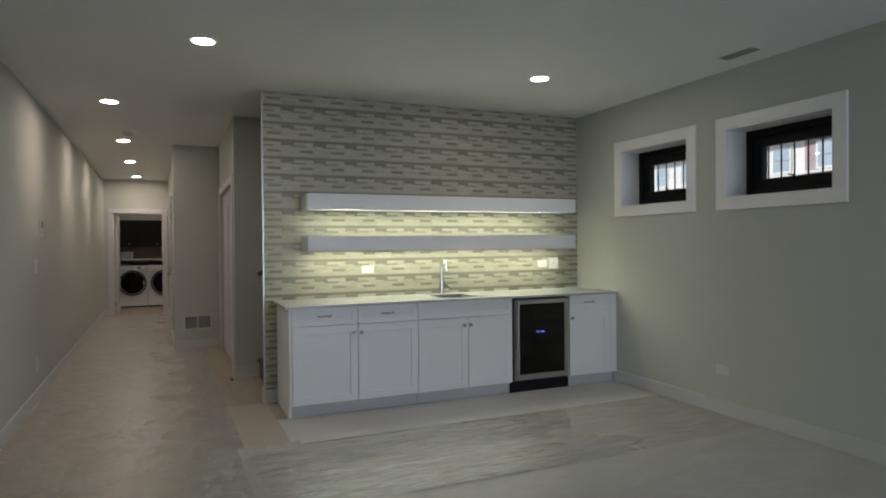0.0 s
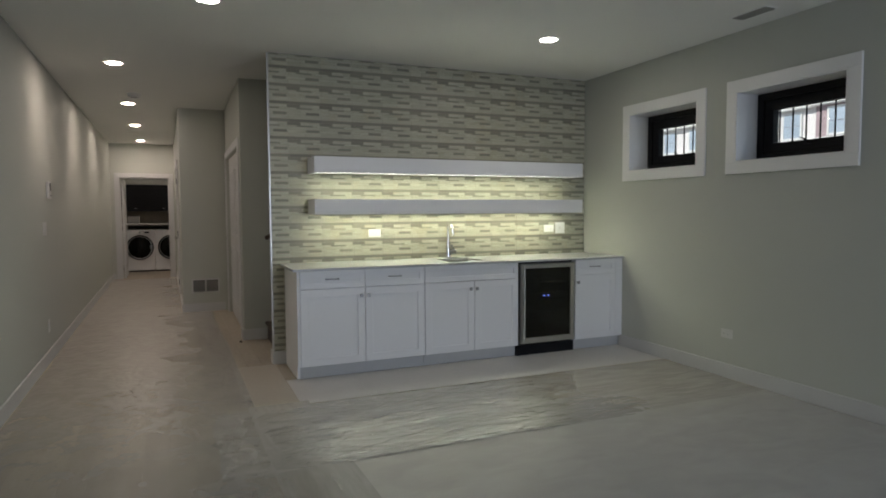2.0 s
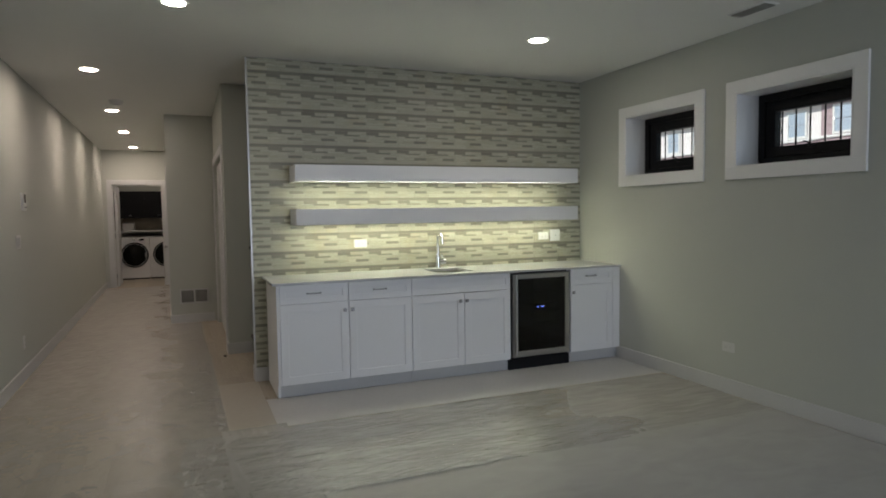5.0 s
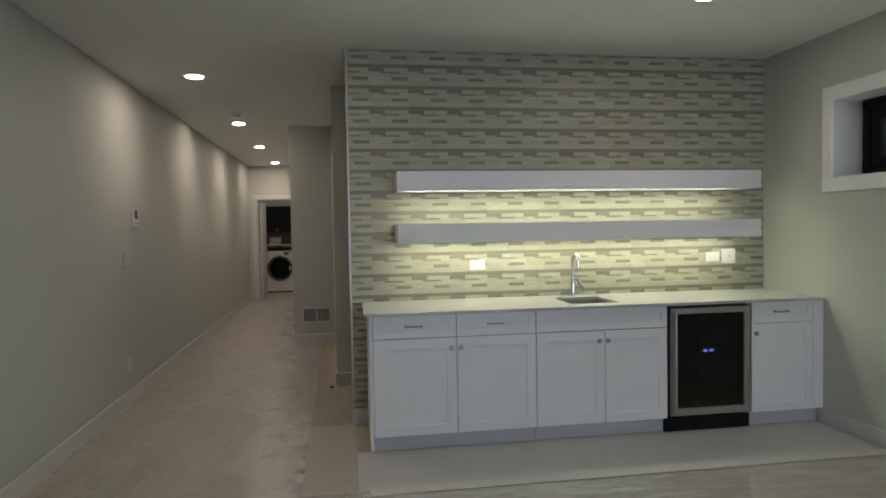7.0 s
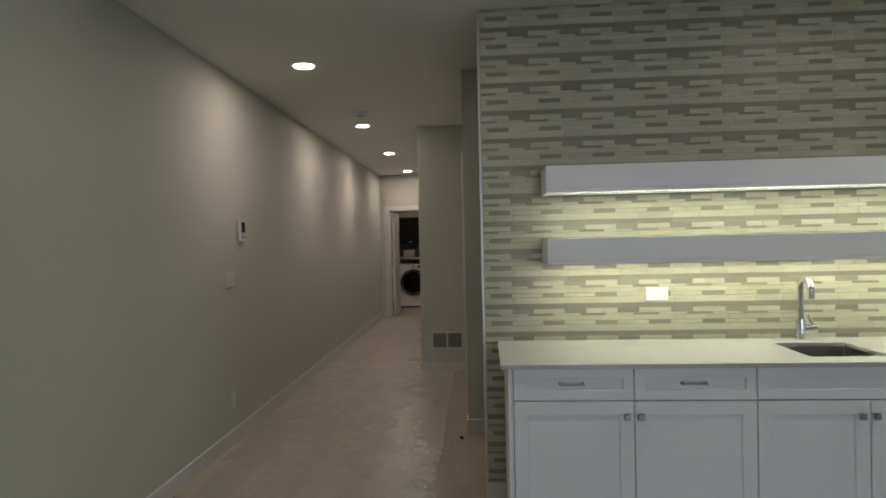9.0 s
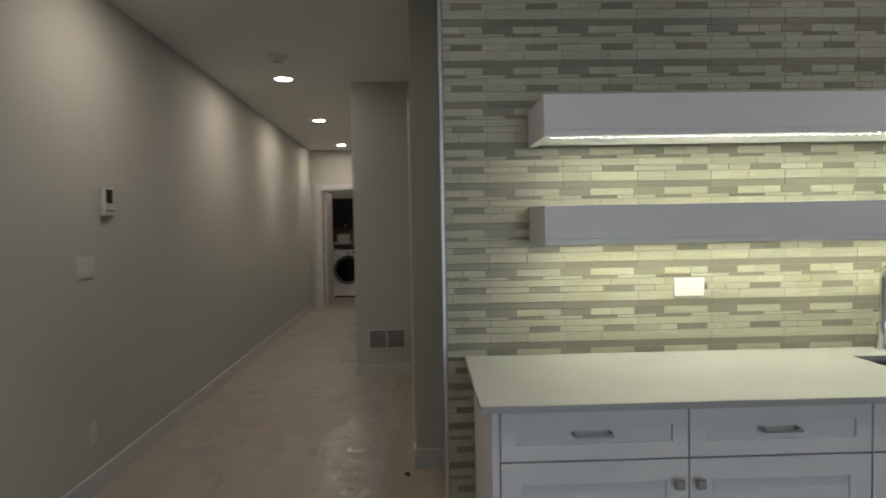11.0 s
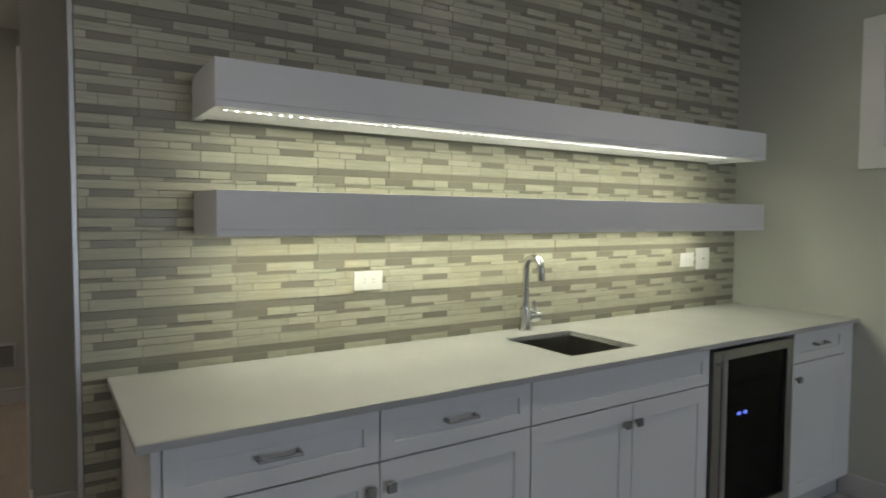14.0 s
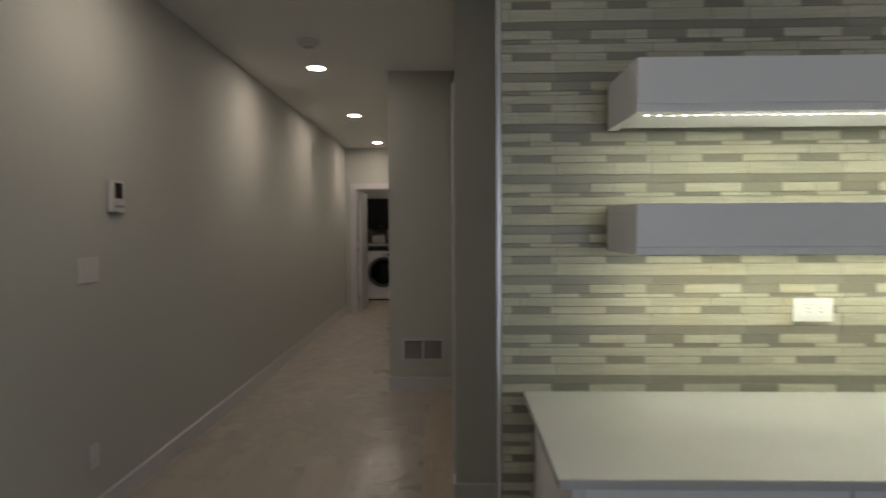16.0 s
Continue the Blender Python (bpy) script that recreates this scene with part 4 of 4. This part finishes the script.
# ---- sheets on the floor ----
def wrinkle(x, y, amp, stretch, seed):
    """Creases of a loose sheet: long crumpled facets, each tilted its own way, and a few sharp folds."""
    h = 0.0
    bend = 0.35 * noise.noise(Vector((x * 1.3, y * 1.3, seed)))
    for k, share in ((1.0, 0.62), (2.7, 0.38)):
        p = Vector((x * stretch[0] * k + bend, y * stretch[1] * k + bend, seed))
        dist, pts = noise.voronoi(p)
        c = pts[0]
        off = p - c
        h += share * (noise.noise(c * 13.7) * off.x + noise.noise(c * 7.3 + Vector((5, 1, 2))) * off.y + 0.35 * min(1.0, 4 * (dist[1] - dist[0])))
    lift = 0.5 + 0.5 * noise.noise(Vector((x * 1.1, y * 1.3, seed + 3)))
    return amp * max(0.0, h + 0.1) * (0.35 + 0.65 * lift)


def sheet(name, x0, x1, y0, y1, step, amp, stretch, seed, material, label, lift=0.0008, ragged=0.0, m=ROOM, torn=False, taut=None, bunch=None):
    nx, ny = int((x1 - x0) / step) + 1, int((y1 - y0) / step) + 1
    verts, faces = [], []
    for i in range(nx):
        for j in range(ny):
            u, v = i / (nx - 1), j / (ny - 1)
            x, y = x0 + u * (x1 - x0), y0 + v * (y1 - y0)
            loose = ragged + (0.10 * (1 - u) ** 6 + 0.12 * u ** 8 if torn else 0.0)
            edge = loose * noise.noise(Vector((x * 1.7, y * 1.7, seed + 11)))
            edge2 = ragged * noise.noise(Vector((x * 1.7, y * 1.7, seed + 17)))
            slack = 1.0
            if taut:
                k = max((x - taut[0]) / (taut[1] - taut[0]), (x - taut[2]) / (taut[3] - taut[2]))
                k = min(1.0, max(0.0, k + 0.5 * noise.noise(Vector((x * 2, y * 2, seed)))))
                slack = 1.0 - 0.9 * k * k * (3 - 2 * k)
            if bunch:
                slack += 4.0 * math.exp(-((x - bunch[0]) / bunch[1]) ** 2 - ((y - bunch[2]) / bunch[3]) ** 4)
            if taut:
                slack *= min(1.0, (y1 - y) / 0.15)
            verts.append((x + edge, y + edge2, lift + slack * wrinkle(x, y, amp, stretch, seed)))
    for i in range(nx - 1):
        for j in range(ny - 1):
            faces.append((i * ny + j, (i + 1) * ny + j, (i + 1) * ny + j + 1, i * ny + j + 1))
    me = bpy.data.meshes.new(name)
    me.from_pydata(verts, [], faces)
    me.polygons.foreach_set("use_smooth", [True] * len(me.polygons))
    me.materials.append(material)
    ob = new(name, me)
    ob.matrix_world = m
    tagged(ob, label, "floor covering", "floor protection")
    return ob


sheet("paper_runner", 0.70, 3.955, 4.21, 4.872, 0.04, 0.002, (1, 1), 2.0, PAPER, "flat grey builder's paper along the bar front", 0.0062)
sheet("paper_runner", 0.335, 0.697, 4.27, 5.46, 0.03, 0.002, (1, 1), 7.0, TAN_PAPER, "flat tan builder's paper beside the bar end", 0.0036, 0.004)
sheet("floor_paper", 0.58, 3.955, -1.6, 3.115, 0.05, 0.002, (0.6, 0.6), 5.0, PAPER, "flat grey builder's paper across the room", 0.0012, 0.0)
sheet("plastic_sheet", 0.12, 3.955, 3.10, 4.205, 0.0075, 0.022, (3.2, 11.0), 1.0, FILM, "clear plastic film on the floor, creased, drawn tight by the wall", 0.0040, 0.0, torn=True, taut=(2.0, 2.9, 0.6, 0.25))
sheet("plastic_sheet", 0.56, 3.955, -1.5, 3.14, 0.02, 0.0022, (3.0, 5.0), 12.0, FLATFILM, "flat clear plastic film over the grey paper", 0.0042, 0.01)
sheet("plastic_sheet", -1.157, 0.36, -1.5, 8.80, 0.012, 0.005, (13.0, 8.0), 8.0, HALLFILM, "creased clear plastic film along the hall floor", 0.0036, 0.02, HALL, bunch=(0.2, 0.17, 5.5, 1.5))
sheet("plastic_sheet", -1.157, -0.015, 8.76, 13.7, 0.025, 0.006, (6.0, 2.5), 6.0, HALLFILM, "clear plastic film at the far end of the hall", 0.0036, 0.03, HALL)
sheet("plastic_sheet", 0.30, 0.72, -1.5, 4.24, 0.018, 0.006, (8.0, 2.0), 4.0, DULLFILM, "creased clear plastic film by the plain wall", 0.0055, 0.006, HALL)

# ---- boards of the hall floor ----
rng = random.Random(31)
hall_floor = bpy.data.objects["floor"]
lengths = (0.9, 1.2, 1.5, 1.8)
boards = []
for ln in lengths:
    me = bpy.data.meshes.new("plank")
    bm = box(0.0005, 0.1265, 0.0005, ln - 0.0005, -0.004, 0.0031, 0.0009)
    bm.to_mesh(me)
    bm.free()
    me.materials.append(PLANK)
    boards.append(me)
for row in range(15):
    x = -1.21 + row * 0.127
    y, end = (4.9 if row == 14 else 1.6) - rng.random() * (0.0 if row == 14 else 1.2), 8.8 if x + 0.127 > 0.0 else 13.6
    while y < end:
        pick = rng.randrange(4)
        ob = new("plank", boards[pick])
        ob.parent = hall_floor
        ob.matrix_world = HALL @ Matrix.Translation((x, y, 0))
        y += lengths[pick]

g = thing("scrap", (0.497, 6.55, 0.004), "small dark scrap of rubbish on the film", "scrap")
bm = bmesh.new()
bmesh.ops.create_icosphere(bm, subdivisions=2, radius=0.014)
for v in bm.verts:
    v.co = Vector((v.co.x * 1.2, v.co.y * 0.8, v.co.z * 0.8)) * (1 + 0.5 * noise.noise(v.co * 90)) + Vector((0.497, 6.55, 0.014))
part("lump", bm, DARKWOOD, g)

# ---- mosaic of the bar wall, piece by piece ----
mosaic = thing("mosaic_wall", (0.692, TILE + 0.006, 0), "strip mosaic of cream stone and taupe glass", "tile wall", kind="structure")
X0, X1 = 0.6925, EAST - 0.001
part("grout", box(X0, X1, TILE + 0.0025, TILE + 0.0078, 0.001, CEIL - 0.001), GROUT, mosaic, "grey-beige grout")
PX, PZ, ZTOP = 0.2861, 0.1528, 1.101
ROWS_OF = [(0.0255, "dark"), (0.0280, "two", 0.8435, 0.116), (0.0125, "two", 0.928, 0.137), (0.0270, "light"), (0.0230, "two", 0.7235, 0.118), (0.0368, "light")]
GAP = 0.0013
rng = random.Random(5)

pieces = []
z = ZTOP
while z < CEIL:
    z += PZ
while z > 0.02:
    top_z = z
    for row in ROWS_OF:
        z0, z1 = top_z - row[0], top_z
        top_z = z0
        if z0 >= CEIL - 0.004 or z1 < 0.004:
            continue
        a, b = max(z0, 0.002) + GAP / 2, min(z1, CEIL - 0.002) - GAP / 2
        if b - a < 0.004:
            continue
        col = -1
        while True:
            if row[1] == "two":
                start = row[2] + col * PX
                runs = [("dark", start, start + row[3])]
                room = PX - row[3]
                s = start + row[3]
                k = rng.choice((0.42, 0.5, 0.6, 1.0))
                runs += [("light", s, s + room * k)] + ([("light", s + room * k, s + room)] if k < 1 else [])
            else:
                start = 0.859 - PX + col * PX
                k = rng.choice((0.37, 0.37, 0.5, 0.62, 1.0)) if row[1] == "light" else 1.0
                runs = [(row[1], start, start + PX * k)] + ([(row[1], start + PX * k, start + PX)] if k < 1 else [])
            if start > X1:
                break
            for tone, xa, xb in runs:
                xa, xb = max(xa, X0) + GAP / 2, min(xb, X1) - GAP / 2
                if xb - xa > 0.004:
                    pieces.append((tone, xa, xb, a, b))
            col += 1
    z -= PZ

# drop what the shelves, the worktop and the cabinets hide
pieces = [p for p in pieces if not (p[1] > 0.80 and p[4] < 0.875)]


def slab(w, h, y):
    """A strip with a chipped-off arris, its face at y from the wall plane."""
    e = 0.0006
    v = [(0, 0.0, 0), (w, 0.0, 0), (w, 0.0, h), (0, 0.0, h), (e, y, e), (w - e, y, e), (w - e, y, h - e), (e, y, h - e)]
    f = [(4, 5, 6, 7), (0, 1, 5, 4), (1, 2, 6, 5), (2, 3, 7, 6), (3, 0, 4, 7)]
    return v, f


BACK = TILE + 0.003
shared = {}
count = 0
loose = {"dark": ([], []), "light": ([], [])}
for tone, xa, xb, a, b in pieces:
    proud = -0.003 - rng.choice((0.0, 0.0006, 0.0012)) if tone == "light" else -0.0022
    w, h = round(xb - xa, 3), round(b - a, 4)
    if count < 300 and xa < 1.75 and 0.90 < a < 1.72:
        count += 1
        key = (tone, w, h, proud)
        if key not in shared:
            me = bpy.data.meshes.new("tile")
            v, f = slab(w, h, proud)
            me.from_pydata(v, [], f)
            me.materials.append(TAUPE if tone == "dark" else STONE)
            shared[key] = me
        ob = new("tile", shared[key])
        ob.parent = mosaic
        ob.matrix_basis = Matrix.Translation(Vector((xa, BACK, a)) - base_of[mosaic])
    else:
        vs, fs = loose[tone]
        v, f = slab(w, h, proud)
        o = len(vs)
        vs.extend((p[0] + xa - 0.692, p[1] + BACK - TILE - 0.006, p[2] + a) for p in v)
        fs.extend(tuple(i + o for i in q) for q in f)
for tone, (vs, fs) in loose.items():
    me = bpy.data.meshes.new("tiles_" + tone)
    me.from_pydata(vs, [], fs)
    me.materials.append(TAUPE if tone == "dark" else STONE)
    ob = new("glass_tiles" if tone == "dark" else "stone_tiles", me)
    ob.parent = mosaic
    tagged(ob, kind="stuff")
